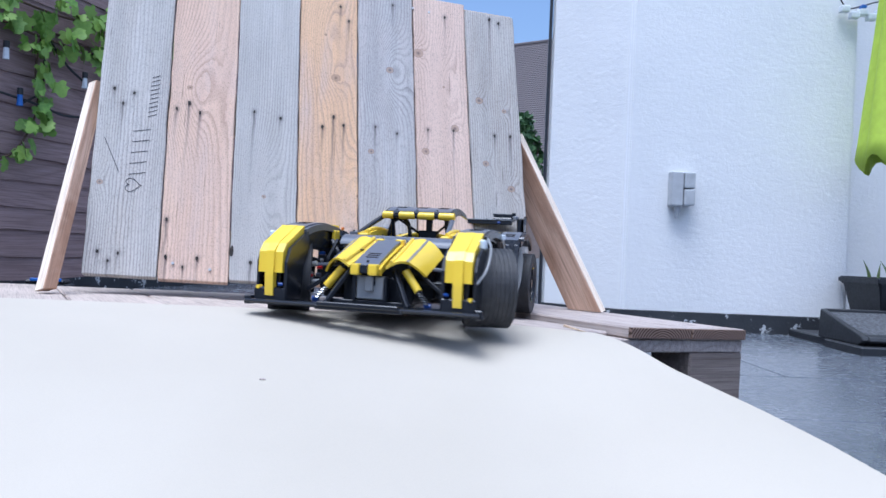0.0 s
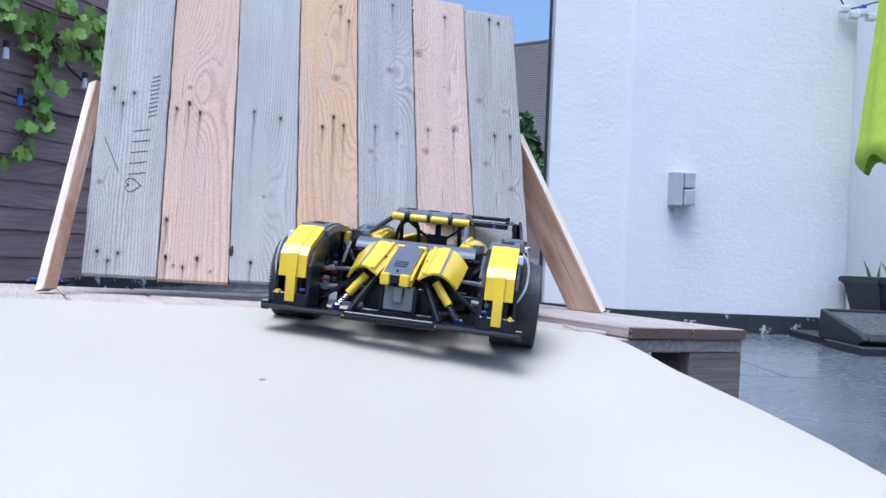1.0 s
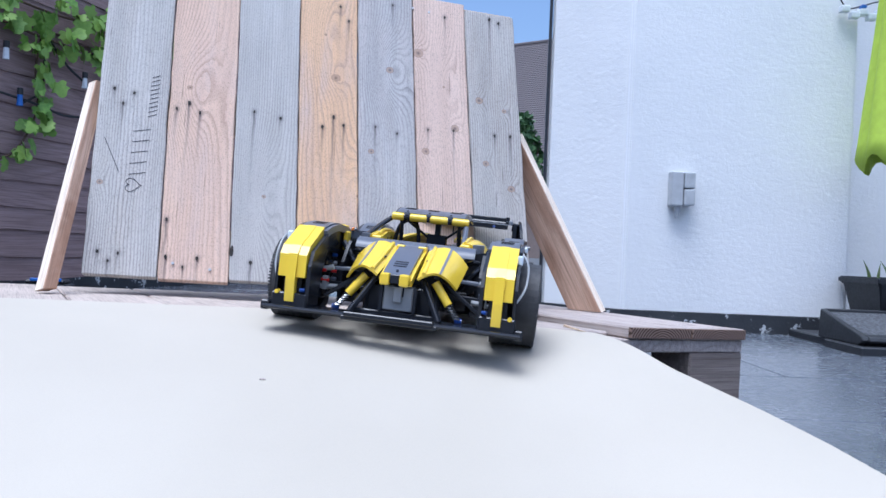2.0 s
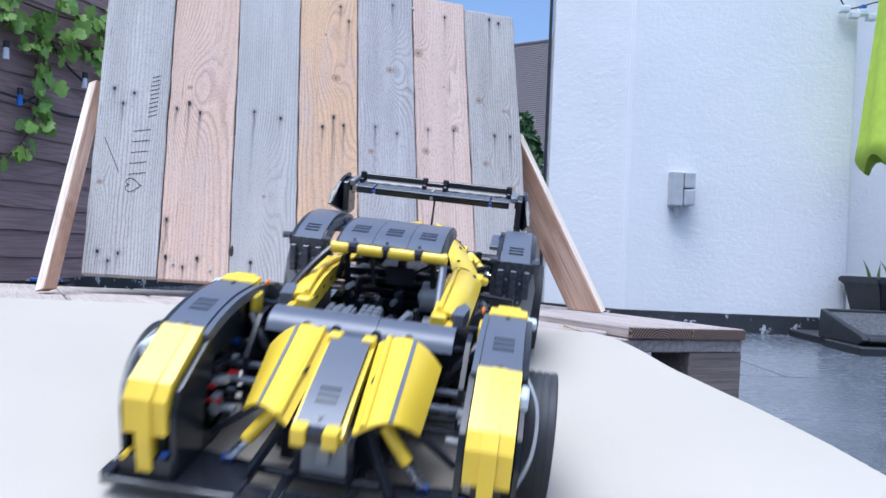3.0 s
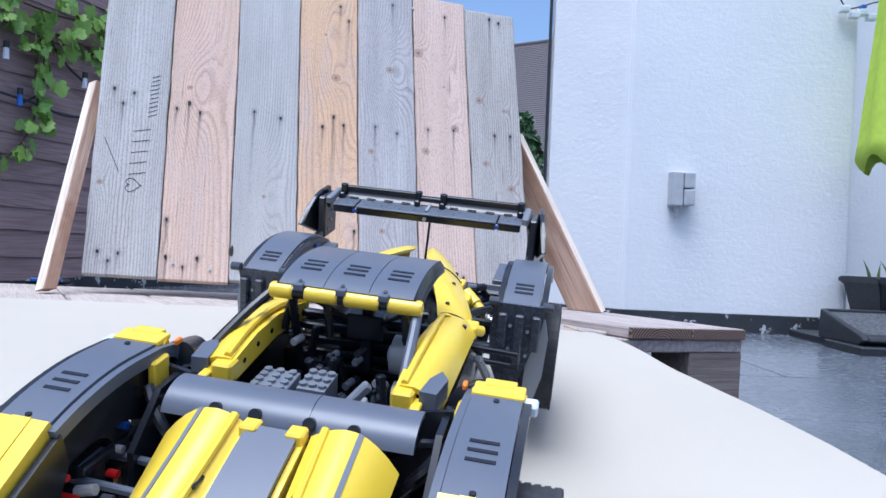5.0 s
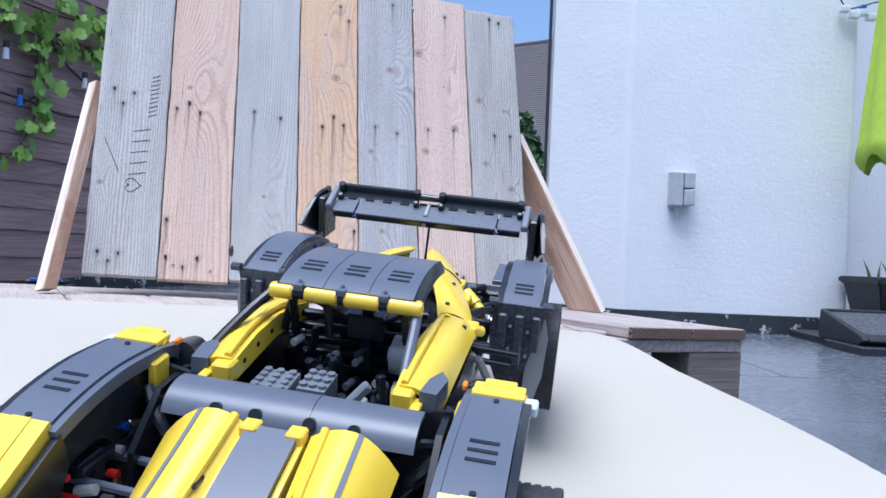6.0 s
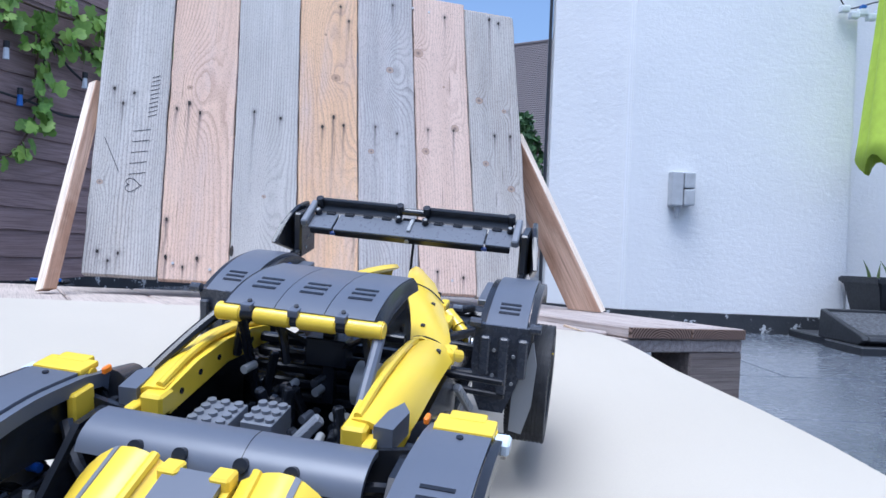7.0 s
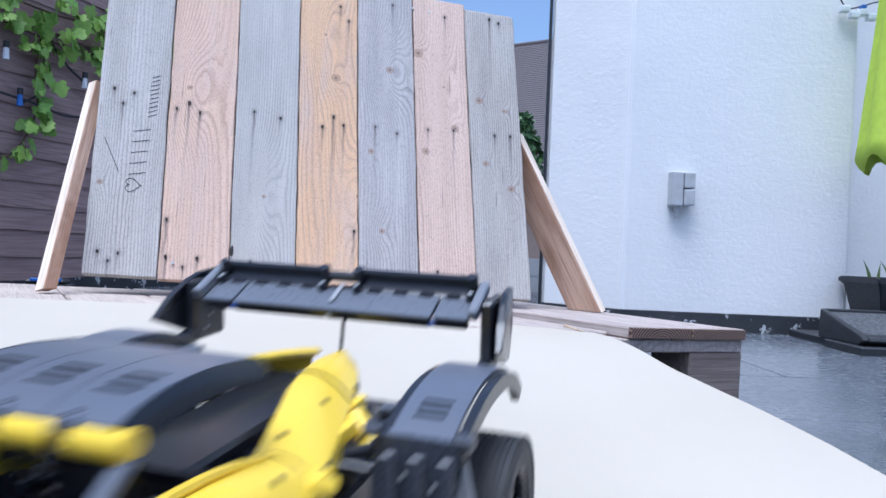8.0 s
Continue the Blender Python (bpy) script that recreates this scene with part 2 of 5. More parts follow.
M_CABLE = plain("black_cable", (0.02, 0.022, 0.026), 0.5)
M_BLUE = plain("blue_plastic", (0.03, 0.14, 0.50), 0.3)
M_BULB = plain("frosted_bulb", (0.72, 0.76, 0.80), 0.2)
M_NAIL = plain("rusty_nail_hole", (0.02, 0.016, 0.015), 0.7)
M_STEELNAIL = plain("steel_nail", (0.55, 0.55, 0.54), 0.35, 0.9)
M_INK = plain("ballpoint_ink", (0.06, 0.06, 0.075), 0.6)
M_ROOF = plain("grey_brown_roof_tile", (0.115, 0.10, 0.105), 0.75, drift=0.3)
M_BRICK = plain("far_brick", (0.22, 0.17, 0.15), 0.85, drift=0.3)
M_ENDGRAIN = endgrain_material()

# ---------------------------------------------------------------- setting: patio, house, fence
PLANE = pose(0.567, 1.38, 0.164, 0, 0, 15.6) @ pose(0, 0, 0, 0, 1.8, 0) @ pose(0, 0, 0, -1.0, 0, 0)  # slope on which pallet, panel and ramp lie

bm = bmesh.new()
box(bm, -150, 150, -150, 150, -0.2, -0.006)
ground = part("ground", bm, plain("tile_joint_mortar", (0.10, 0.105, 0.11), 0.9, drift=0.3, bump=0.4), None)
tagged(ground, "dark mortar bed under the slate patio", "ground", kind="structure")

house = thing("house_wall", pose(0, 0, 0), "white rendered house wall with a black painted plinth", "wall", kind="structure")


def wall_block(bm):
    # front face runs to the inner corner; the return goes back to the glazed opening
    prism(bm, [(0.74, 3.0), (1.66, 3.0), (1.66, 3.45), (3.6, 3.45), (3.6, 5.2), (0.76, 5.2), (0.4407, 3.22)], "z", 0.075, 4.2)
    bmesh.ops.bevel(bm, geom=[e for e in bm.edges if abs(e.verts[0].co.z - e.verts[1].co.z) > 1], offset=0.012, segments=3, affect="EDGES")


mesh_part("masonry", M_WALL, house, wall_block, "white painted rough plaster")


def plinth_block(bm):
    prism(bm, [(0.735, 2.988), (1.672, 2.988), (1.672, 3.438), (3.6, 3.438), (3.6, 5.2), (0.75, 5.2), (0.4307, 3.21)], "z", -0.01, 0.073)


mesh_part("plinth", M_PLINTH, house, plinth_block, "black bitumen paint flaking off")

window_1 = thing("window_1", pose(0.4318, 3.215, 0), "dark metal frame at the wall's end", "window frame", kind="structure")
mesh_part("window_frame", M_FRAME, window_1, lambda bm: box(bm, -0.006, 0.006, 0.0, 0.02, 0, 4.2, 0.002))


def fence():
    base = pose(-2.0, 3.3, 0, 0, 0, 72)
    f = thing("fence", base, "brown stained rough-sawn overlapping board fence", "fence", kind="structure")
    z = 0.07
    rng = random.Random(4)
    i = 0
    while z < 2.6:
        h = 0.118 + rng.uniform(-0.02, 0.02)
        bm = bmesh.new()
        n = 26
        prev = None
        ph = rng.uniform(0, 6)
        for k in range(n + 1):
            x = -2.2 + 5.4 * k / n
            wob = 0.006 * math.sin(k * 0.9 + ph) + rng.uniform(-0.004, 0.004)
            ring = [bm.verts.new(p) for p in ((x, -0.012, z + wob), (x, 0.0, z + h + 0.012), (x, 0.018, z + h + 0.012), (x, 0.010, z + wob))]
            if prev:
                for a in range(4):
                    bm.faces.new((prev[a], prev[(a + 1) % 4], ring[(a + 1) % 4], ring[a]))
            else:
                bm.faces.new(ring)
            prev = ring
        bm.faces.new(prev[::-1])
        part("board", bm, M_FENCE, f, m=pose(0, rng.uniform(-0.003, 0.003), 0))
        z += h
        i += 1
    for x in (-1.2, 0.9, 2.9):
        mesh_part("post", M_FENCE, f, lambda bm, x=x: box(bm, x - 0.04, x + 0.04, 0.025, 0.105, 0, 2.6, 0.004))
    # Added strip that stands in for the dark patio floor below the boards.
    mesh_part("plinth_board", M_PLINTH, f, lambda bm: box(bm, -2.2, 3.2, -0.012, 0.02, -0.01, 0.078, 0.004), "dark strip added in place of the floor below the fence")


fence()

# rest of the yard, behind the camera and at the sides
yard = thing("yard_wall", pose(0, 0, 0), "plain rendered garden wall closing the patio", "wall", kind="structure")
mesh_part("garden_wall", plain("grey_render", (0.42, 0.42, 0.41), 0.85, drift=0.15, scale=6), yard, lambda bm: (box(bm, -3.6, 4.2, -4.2, -4.0, 0, 1.6), box(bm, 4.2, 4.4, -4.2, 3.45, 0, 1.6), box(bm, -3.6, -3.4, -4.2, 1.0, 0, 1.6)))

# neighbour's roof far behind
def neighbour():
    h = thing("neighbour_house", pose(5.0, 40.0, 0, 0, 0, -33), "far house with a grey-brown tiled roof", "house")
    mesh_part("wall", M_BRICK, h, lambda bm: box(bm, -13, 17, 0.7, 16, -0.1, 4.2), "brown brick wall")

    def roof(bm):
        rows, run, rise = 66, 0.15, 0.165
        for r in range(rows):
            y, z = r * run, 4.0 + r * rise
            for c in range(40):
                x = -7.0 + c * 0.2 + (0.1 if r % 2 else 0)
                vs = [bm.verts.new(p) for p in ((x, y - 0.05, z + 0.03), (x + 0.1, y - 0.075, z), (x + 0.185, y - 0.05, z + 0.03), (x + 0.185, y + 0.15, z + 0.19), (x, y + 0.15, z + 0.19))]
                lo = [bm.verts.new((v.co.x, v.co.y + 0.03, v.co.z - 0.05)) for v in vs]
                bm.faces.new(vs)
                for a in range(5):
                    bm.faces.new((vs[a], lo[a], lo[(a + 1) % 5], vs[(a + 1) % 5]))
        top = rows * run
        prism(bm, [(-0.05, 3.85), (top, 3.9 + rows * rise), (top + 0.3, 3.8 + rows * rise), (16.5, 4.0)], "x", -13.5, 17.5)

    mesh_part("roof", M_ROOF, h, roof, "scalloped roof tiles")
    mesh_part("ridge", M_ROOF, h, lambda bm: rod(bm, (-13.5, 9.9, 14.92), (17.5, 9.9, 14.92), 0.16), "ridge tiles")


neighbour()


# ---------------------------------------------------------------- pallet, panel and ramp
def pallet():
    yaw = 14.9
    base = PLANE @ pose(0.009, 0, 0, 0, 0, yaw)
    p = thing("pallet", base, "weathered wooden pallet lying on the patio", "pallet")
    rng = random.Random(7)
    x = 0.0
    widths = [0.148, 0.15, 0.13, 0.145, 0.12, 0.145, 0.13, 0.145, 0.12, 0.145]
    for i, w in enumerate(widths):
        mat = M_OLD_WOOD if i < 3 else M_DECK
        bm = bmesh.new()
        drop = 0.0 if i < 2 else 0.013
        back_off = max(0.0, (-0.03 + 0.257 * -x) / 0.966) if i > 1 else 0.0
        box(bm, x - w, x - 0.003, back_off + rng.uniform(-0.004, 0.004), 0.8, -0.022 - drop * 0.05, rng.uniform(-0.0015, 0.0) - drop, 0.003)
        if i < 2:
            mesh_part("end_grain", M_ENDGRAIN, p, lambda bm: box(bm, -w / 2 + 0.0015, w / 2 - 0.0035, -0.0045, 0.004, 0.0125, 0.0305, 0.0008), "dark ringed end grain", Matrix.Translation((x - w / 2 - 0.001, back_off, -0.033)))
        part("deck_board", bm, mat, p)
        x -= w
    length = -x
    inv = base.inverted()
    rows = ((0.004, 0.42, (-0.001, -0.32)), (0.35, length, (-0.003, -0.55, -length + 0.1)), (0.70, length, (-0.003, -0.55, -length + 0.1)))
    for y0, run, spots in rows:
        mesh_part("stringer_board", M_OLD_WOOD, p, lambda bm: box(bm, -run, -0.002, y0, y0 + 0.095, -0.045, -0.0225, 0.002))
        for x1 in spots:
            z_ground = (inv @ Vector((*(base @ Vector((x1, y0, 0))).xy, 0))).z
            mesh_part("block", M_BLOCK, p, lambda bm: box(bm, x1 - (0.142 if x1 > -0.01 else 0.1), x1, y0, y0 + 0.095, z_ground, -0.0455, 0.003))


pallet()
CX, PY, PZ, LEAN = -0.7475, 0.30, 0.021, 15.0
SEAMS = (-0.447, -0.316, -0.186, -0.058, 0.068, 0.196, 0.322, 0.447)
PANEL = PLANE @ pose(CX, PY, PZ, -LEAN, 0, 0)
SHEAR = -0.030


NAILS = ((-0.424, 0.044), (-0.404, 0.027), (-0.388, 0.043), (-0.304, 0.042), (-0.272, 0.024), (-0.247, 0.043), (-0.147, 0.041), (-0.43, 0.379), (-0.411, 0.349), (-0.393, 0.374), (-0.311, 0.352), (-0.288, 0.367), (-0.266, 0.348), (-0.16, 0.364), (-0.106, 0.356), (-0.019, 0.348), (0.004, 0.374))
NAILS_2 = ((0.026, 0.357), (0.095, 0.362), (0.143, 0.352), (0.213, 0.37), (0.272, 0.375), (0.37, 0.376), (0.408, 0.378), (0.01, 0.646), (0.03, 0.612), (0.129, 0.671), (0.253, 0.661), (0.364, 0.676), (0.387, 0.669), (0.291, 0.038), (0.234, 0.047), (0.055, 0.122), (-0.309, 0.117))
# knots: place on the panel, radius, how far the grain bends round them, width and height of that bend
KNOTS = ((0.006, 0.468, 0.0085, 2.5, 0.022, 0.035), (0.125, 0.504, 0.0080, 11.0, 0.040, 0.085), (0.276, 0.381, 0.0085, 3.5, 0.018, 0.030), (0.087, 0.304, 0.0060, 2.5, 0.016, 0.03), (0.208, 0.318, 0.0080, 3.0, 0.018, 0.03), (0.335, 0.459, 0.0085, 3.0, 0.018, 0.03), (0.348, 0.305, 0.0070, 3.0, 0.016, 0.03), (-0.435, 0.181, 0.0055, 2.0, 0.014, 0.03), (-0.29, 0.402, 0.0050, 9.0, 0.050, 0.11), (0.19, 0.557, 0.0110, 4.0, 0.020, 0.03), (0.114, 0.127, 0.0060, 3.0, 0.02, 0.04), (0.407, 0.25, 0.0080, 3.0, 0.018, 0.03), (-0.13, 0.18, 0.004, 7.0, 0.035, 0.10), (0.395, 0.44, 0.005, 2.0, 0.012, 0.02), (-0.02, 0.57, 0.003, 6.0, 0.04, 0.12), (0.25, 0.48, 0.003, 6.0, 0.025, 0.10), (0.06, 0.20, 0.003, -6.0, 0.03, 0.10))


def plank_material(i, light, mid, dark, patch, tint, streak, rings=165.0):
    """One reclaimed plank: grain lines that bend round its knots, fibres, saw ripple, stains under its nails."""
    M = Mat("reclaimed_plank", 0.8, 0, 0.2)
    co = M.t.nodes.new("ShaderNodeTexCoord").outputs["Object"]
    a, b = SEAMS[i], SEAMS[i + 1]

    def vec(op, p, q):
        n = M.t.nodes.new("ShaderNodeVectorMath")
        n.operation = op
        M.t.links.new(p, n.inputs[0])
        if isinstance(q, tuple):
            n.inputs[1].default_value = q
        else:
            M.t.links.new(q, n.inputs[1])
        return n.outputs[1 if op == "DOT_PRODUCT" else 0]

    def scaled(x, y, z, off):
        return vec("ADD", vec("MULTIPLY", co, (x, y, z)), (off, 0.0, off * 1.7))

    def bell(x, z, w, h):
        """1 at a point of the face, falling off over w and h."""
        d = vec("MULTIPLY", vec("SUBTRACT", co, (x, 0.0, z)), (1 / w, 0.0, 1 / h))
        return M.math("EXPONENT", M.math("MULTIPLY", vec("DOT_PRODUCT", d, d), -1.0))

    sep = M.t.nodes.new("ShaderNodeSeparateXYZ")
    M.t.links.new(co, sep.inputs[0])
    off = 3.1 * i
    along = M.math("ADD", sep.outputs[0], M.math("MULTIPLY", sep.outputs[2], 0.030))
    slow = M.noise(scaled(1, 1, 0.12, off), 9.0, 2, 0.5)
    wob = M.noise(scaled(1, 1, 0.3, off + 5), 60.0, 3, 0.6)
    field = M.math("ADD", M.math("MULTIPLY", along, rings), M.math("ADD", M.math("MULTIPLY", slow, 9.0), M.math("MULTIPLY", wob, 0.9)))
    knot = None
    for x, z, r, pull, w, h in KNOTS:
        if a < x + 0.03 * z < b:
            field = M.math("ADD", field, M.math("MULTIPLY", bell(x, z, w, h), pull))
            k = bell(x, z, r, r * 0.9)
            knot = k if knot is None else M.math("MAXIMUM", knot, k)
    saw = M.math("FRACT", field)
    line = M.ramp(saw, [(0.0, (0.1, 0.1, 0.1)), (0.45, (0.0, 0.0, 0.0)), (0.80, (0.75, 0.75, 0.75)), (0.93, (1, 1, 1)), (1.0, (0.1, 0.1, 0.1))])
    strength = M.ramp(M.noise(scaled(1, 1, 0.3, off + 9), 14.0, 3, 0.5), [(0.32, (0.22, 0.22, 0.22)), (0.66, (0.85, 0.85, 0.85))])
    fibre = M.noise(scaled(1, 1, 0.018, off), 420.0, 4, 0.7)
    grit = M.noise(scaled(1, 1, 0.55, off), 520.0, 4, 0.7)
    ripple = M.noise(scaled(0.10, 1, 1, off), 260.0, 2, 0.5)
    col = M.ramp(fibre, [(0.30, mid), (0.62, light)])
    broad = M.noise(scaled(1, 1, 0.35, off + 2), 8.0, 4, 0.6, 0.6)
    col = M.mix(M.ramp(broad, [(0.40, (0, 0, 0)), (0.66, (0.85, 0.85, 0.85))]), col, patch)
    col = M.mix(M.ramp(M.noise(scaled(1, 1, 0.2, off + 7), 22.0, 4, 0.6), [(0.46, (0, 0, 0)), (0.72, (0.7, 0.7, 0.7))]), col, tint)
    bands = M.ramp(M.noise(scaled(1, 1, 0.03, off + 11), 34.0, 3, 0.55), [(0.42, (0, 0, 0)), (0.66, (0.5, 0.5, 0.5))])
    col = M.mix(bands, col, tuple(0.6 * p + 0.4 * q for p, q in zip(mid, dark)))
    col = M.mix(M.math("MULTIPLY", line, strength), col, dark)
    col = M.mix(0.75, col, M.ramp(grit, [(0.30, (0.48, 0.48, 0.48)), (0.50, (1, 1, 1))]), "MULTIPLY")
    check = M.ramp(M.noise(scaled(1, 1, 0.022, off + 4), 190.0, 3, 0.6), [(0.685, (0, 0, 0)), (0.72, (1, 1, 1))])
    col = M.mix(M.math("MULTIPLY", check, 0.7), col, tuple(c * 0.35 for c in dark))
    if knot is not None:
        rough_knot = M.math("ADD", knot, M.math("MULTIPLY", M.math("SUBTRACT", M.noise(scaled(1, 1, 1, off), 170.0, 4, 0.7), 0.5), 0.45))
        ring = M.ramp(rough_knot, [(0.30, (0.13, 0.085, 0.065)), (0.46, (0.42, 0.29, 0.21)), (0.78, (0.33, 0.225, 0.17)), (0.96, (0.09, 0.065, 0.055))])
        col = M.mix(M.ramp(rough_knot, [(0.24, (0, 0, 0)), (0.36, (0.68, 0.68, 0.68))]), col, ring)
    # rust-black runs below the nails
    runs = None
    sway = M.math("MULTIPLY", M.math("SUBTRACT", M.noise(scaled(1, 1, 1, off), 30.0, 2, 0.5), 0.5), 0.006)
    for j, (x, z) in enumerate(NAILS + NAILS_2):
        if a < x + 0.03 * z < b:
            l = (0.030, 0.07, 0.04, 0.085, 0.022)[j % 5] * streak
            dx = M.math("DIVIDE", M.math("ADD", M.math("SUBTRACT", sep.outputs[0], x), sway), 0.0026)
            side = M.math("EXPONENT", M.math("MULTIPLY", M.math("MULTIPLY", dx, dx), -1.0))
            drop = M.math("SUBTRACT", z + 0.003, sep.outputs[2])
            fall = M.math("MULTIPLY", M.math("EXPONENT", M.math("DIVIDE", drop, -l)), M.math("GREATER_THAN", drop, 0.0))
            run = M.math("MULTIPLY", side, fall)
            spot = M.math("MULTIPLY", bell(x, z, 0.006, 0.007), 0.6)
            run = M.math("MAXIMUM", run, spot)
            runs = run if runs is None else M.math("MAXIMUM", runs, run)
    if runs is not None:
        col = M.mix(M.math("MULTIPLY", runs, 0.85), col, (0.085, 0.075, 0.085))
    M.link(col, "Base Color")
    relief = M.math("ADD", M.math("MULTIPLY", fibre, 0.8), M.math("ADD", M.math("MULTIPLY", ripple, 0.35), M.math("MULTIPLY", grit, 0.7)))
    relief = M.math("SUBTRACT", relief, M.math("ADD", M.math("MULTIPLY", line, 0.35), M.math("MULTIPLY", check, 1.0)))
    M.bump(relief, 0.55, 0.0014)
    return M.m


PLANK_LOOKS = (
    ((0.62, 0.605, 0.58), (0.52, 0.505, 0.48), (0.26, 0.245, 0.235), (0.56, 0.53, 0.50), (0.47, 0.44, 0.40), 0.5, 175.0),
    ((0.77, 0.585, 0.46), (0.69, 0.50, 0.385), (0.48, 0.33, 0.255), (0.74, 0.545, 0.43), (0.63, 0.51, 0.46), 1.1, 130.0),
    ((0.60, 0.59, 0.57), (0.52, 0.51, 0.49), (0.30, 0.285, 0.275), (0.55, 0.53, 0.50), (0.45, 0.43, 0.41), 0.8, 190.0),
    ((0.79, 0.555, 0.36), (0.73, 0.475, 0.275), (0.48, 0.33, 0.25), (0.76, 0.52, 0.33), (0.60, 0.51, 0.48), 1.5, 120.0),
    ((0.57, 0.56, 0.55), (0.48, 0.47, 0.465), (0.25, 0.235, 0.235), (0.54, 0.50, 0.48), (0.43, 0.41, 0.40), 0.6, 150.0),
    ((0.78, 0.62, 0.52), (0.70, 0.53, 0.43), (0.48, 0.34, 0.275), (0.73, 0.57, 0.48), (0.66, 0.50, 0.42), 0.8, 150.0),
    ((0.58, 0.565, 0.535), (0.48, 0.46, 0.435), (0.24, 0.22, 0.205), (0.53, 0.49, 0.45), (0.42, 0.38, 0.34), 0.8, 180.0),
)


def panel():
    p = thing("plank_panel", PANEL, "leaning panel of seven reclaimed grey and pink planks", "wooden panel")
    mats = [plank_material(k, *q) for k, q in enumerate(PLANK_LOOKS)]
    low = (0.0, -0.002, 0.003, 0.004, 0.002, 0.001, -0.002)
    high = (0.72, 0.72, 0.73, 0.73, 0.72, 0.705, 0.692)
    rng = random.Random(3)
    for i in range(7):
        bm = bmesh.new()
        a, b = SEAMS[i] + 0.0012, SEAMS[i + 1] - 0.0012
        d = rng.uniform(-0.0015, 0.0015)
        box(bm, a, b, d, 0.022 + d, low[i], high[i], 0.0018)
        long = [e for e in bm.edges if abs(e.verts[0].co.z - e.verts[1].co.z) > 0.5]
        bmesh.ops.subdivide_edges(bm, edges=long, cuts=24, use_grid_fill=True)
        wander = [rng.uniform(-0.0012, 0.0012) for _ in range(52)]
        for v in bm.verts:
            f = max(0.0, min(24.0, v.co.z / 0.73 * 24))
            k, f = int(f), f - int(f)
            half = 0 if v.co.x < (a + b) / 2 else 26
            v.co.x += SHEAR * v.co.z + wander[half + k] * (1 - f) + wander[half + k + 1] * f
        part("plank", bm, mats[i], p)
    for z in (0.02, 0.32, 0.62):
        mesh_part("batten", M_RAW_WOOD, p, lambda bm: box(bm, -0.43, 0.43, 0.024, 0.046, z, z + 0.09, 0.002))
    return p


panel()


def sheet_z(x, y):
    """Height of the bent ramp sheet above the deck plane."""
    ys = (-1.25, -0.86, -0.74, -0.65, -0.58, -0.52, -0.45, -0.40, -0.33, -0.26, -0.17, -0.11, -0.05, 0.0, 0.05)
    zs = (-0.203, -0.188, -0.179, -0.167, -0.154, -0.139, -0.117, -0.102, -0.079, -0.057, -0.031, -0.020, -0.010, -0.005, -0.004)
    edge_y = (-1.25, -0.95, -0.8, -0.7, -0.6, -0.5, -0.4, -0.3, -0.2, -0.1, 0.0)
    edge_z = (-0.203, -0.188, -0.164, -0.142, -0.118, -0.093, -0.068, -0.042, -0.018, 0.001, 0.004)
    mid = sum(float(np.interp(y + d, ys, zs)) for d in (-0.03, 0, 0.03)) / 3
    side = sum(float(np.interp(y + d, edge_y, edge_z)) for d in (-0.03, 0, 0.03)) / 3
    w = max(0.0, min(1.0, (x + 0.58) / 0.24))
    w = w * w * (3 - 2 * w)
    k = max(0.0, min(1.0, (x + 0.75) / 0.40)) * max(0.0, 1 - abs(y + 0.05) / 0.2)
    return mid * (1 - w) + side * w - 0.020 * k * k


def ramp_sheet():
    ys = np.linspace(0, 1, 49)
    bm = bmesh.new()
    grid, low = [], []
    for v in ys:
        y0 = -1.25 * v
        xr = float(np.interp(-y0, (0.0, 0.06, 0.25, 0.38, 0.47, 0.56, 0.65, 1.3), (-0.37, -0.36, -0.338, -0.288, -0.264, -0.25, -0.238, -0.17)))
        top = []
        for k in range(31):
            x = -1.60 + (xr + 1.60) * k / 30
            back = 0.012 - 0.06 * max(0.0, -0.72 - x) - 0.06 * max(0.0, min(1.0, (x + 0.75) / 0.4))
            y = back + (-1.25 - back) * v
            top.append((x, y, sheet_z(x, y)))
        grid.append([bm.verts.new(p) for p in top])
        low.append([bm.verts.new((x, y, z - 0.006)) for x, y, z in top])
    for i in range(len(grid) - 1):
        for k in range(30):
            bm.faces.new((grid[i][k], grid[i][k + 1], grid[i + 1][k + 1], grid[i + 1][k]))
            bm.faces.new((low[i][k], low[i + 1][k], low[i + 1][k + 1], low[i][k + 1]))
        bm.faces.new((grid[i][0], grid[i + 1][0], low[i + 1][0], low[i][0]))
        bm.faces.new((grid[i][-1], low[i][-1], low[i + 1][-1], grid[i + 1][-1]))
    for i in (0, -1):
        for k in range(30):
            bm.faces.new((grid[i][k], low[i][k], low[i][k + 1], grid[i][k + 1]))
    ob = part("ramp_sheet", bm, M_BOARD, None, m=PLANE, smooth=True)
    ob.data.set_sharp_from_angle(angle=radians(40))
    tagged(ob, "bent pale hardboard sheet leaning on the pallet as a ramp", "ramp")


ramp_sheet()


M_PROP = wood("knotty_pine", (0.74, 0.54, 0.41), (0.64, 0.44, 0.32), (0.30, 0.17, 0.11), grain=0.9, patch=(0.36, 0.19, 0.11), stain=0.50, soft=0.12)


# Sawn wood; its paleness also holds the sky light on the props' edges.
M_SAWN_SKYLIT = wood("skylit_sawn_edge", (0.90, 0.80, 0.68), (0.84, 0.72, 0.58), (0.58, 0.44, 0.32), soft=0.4)


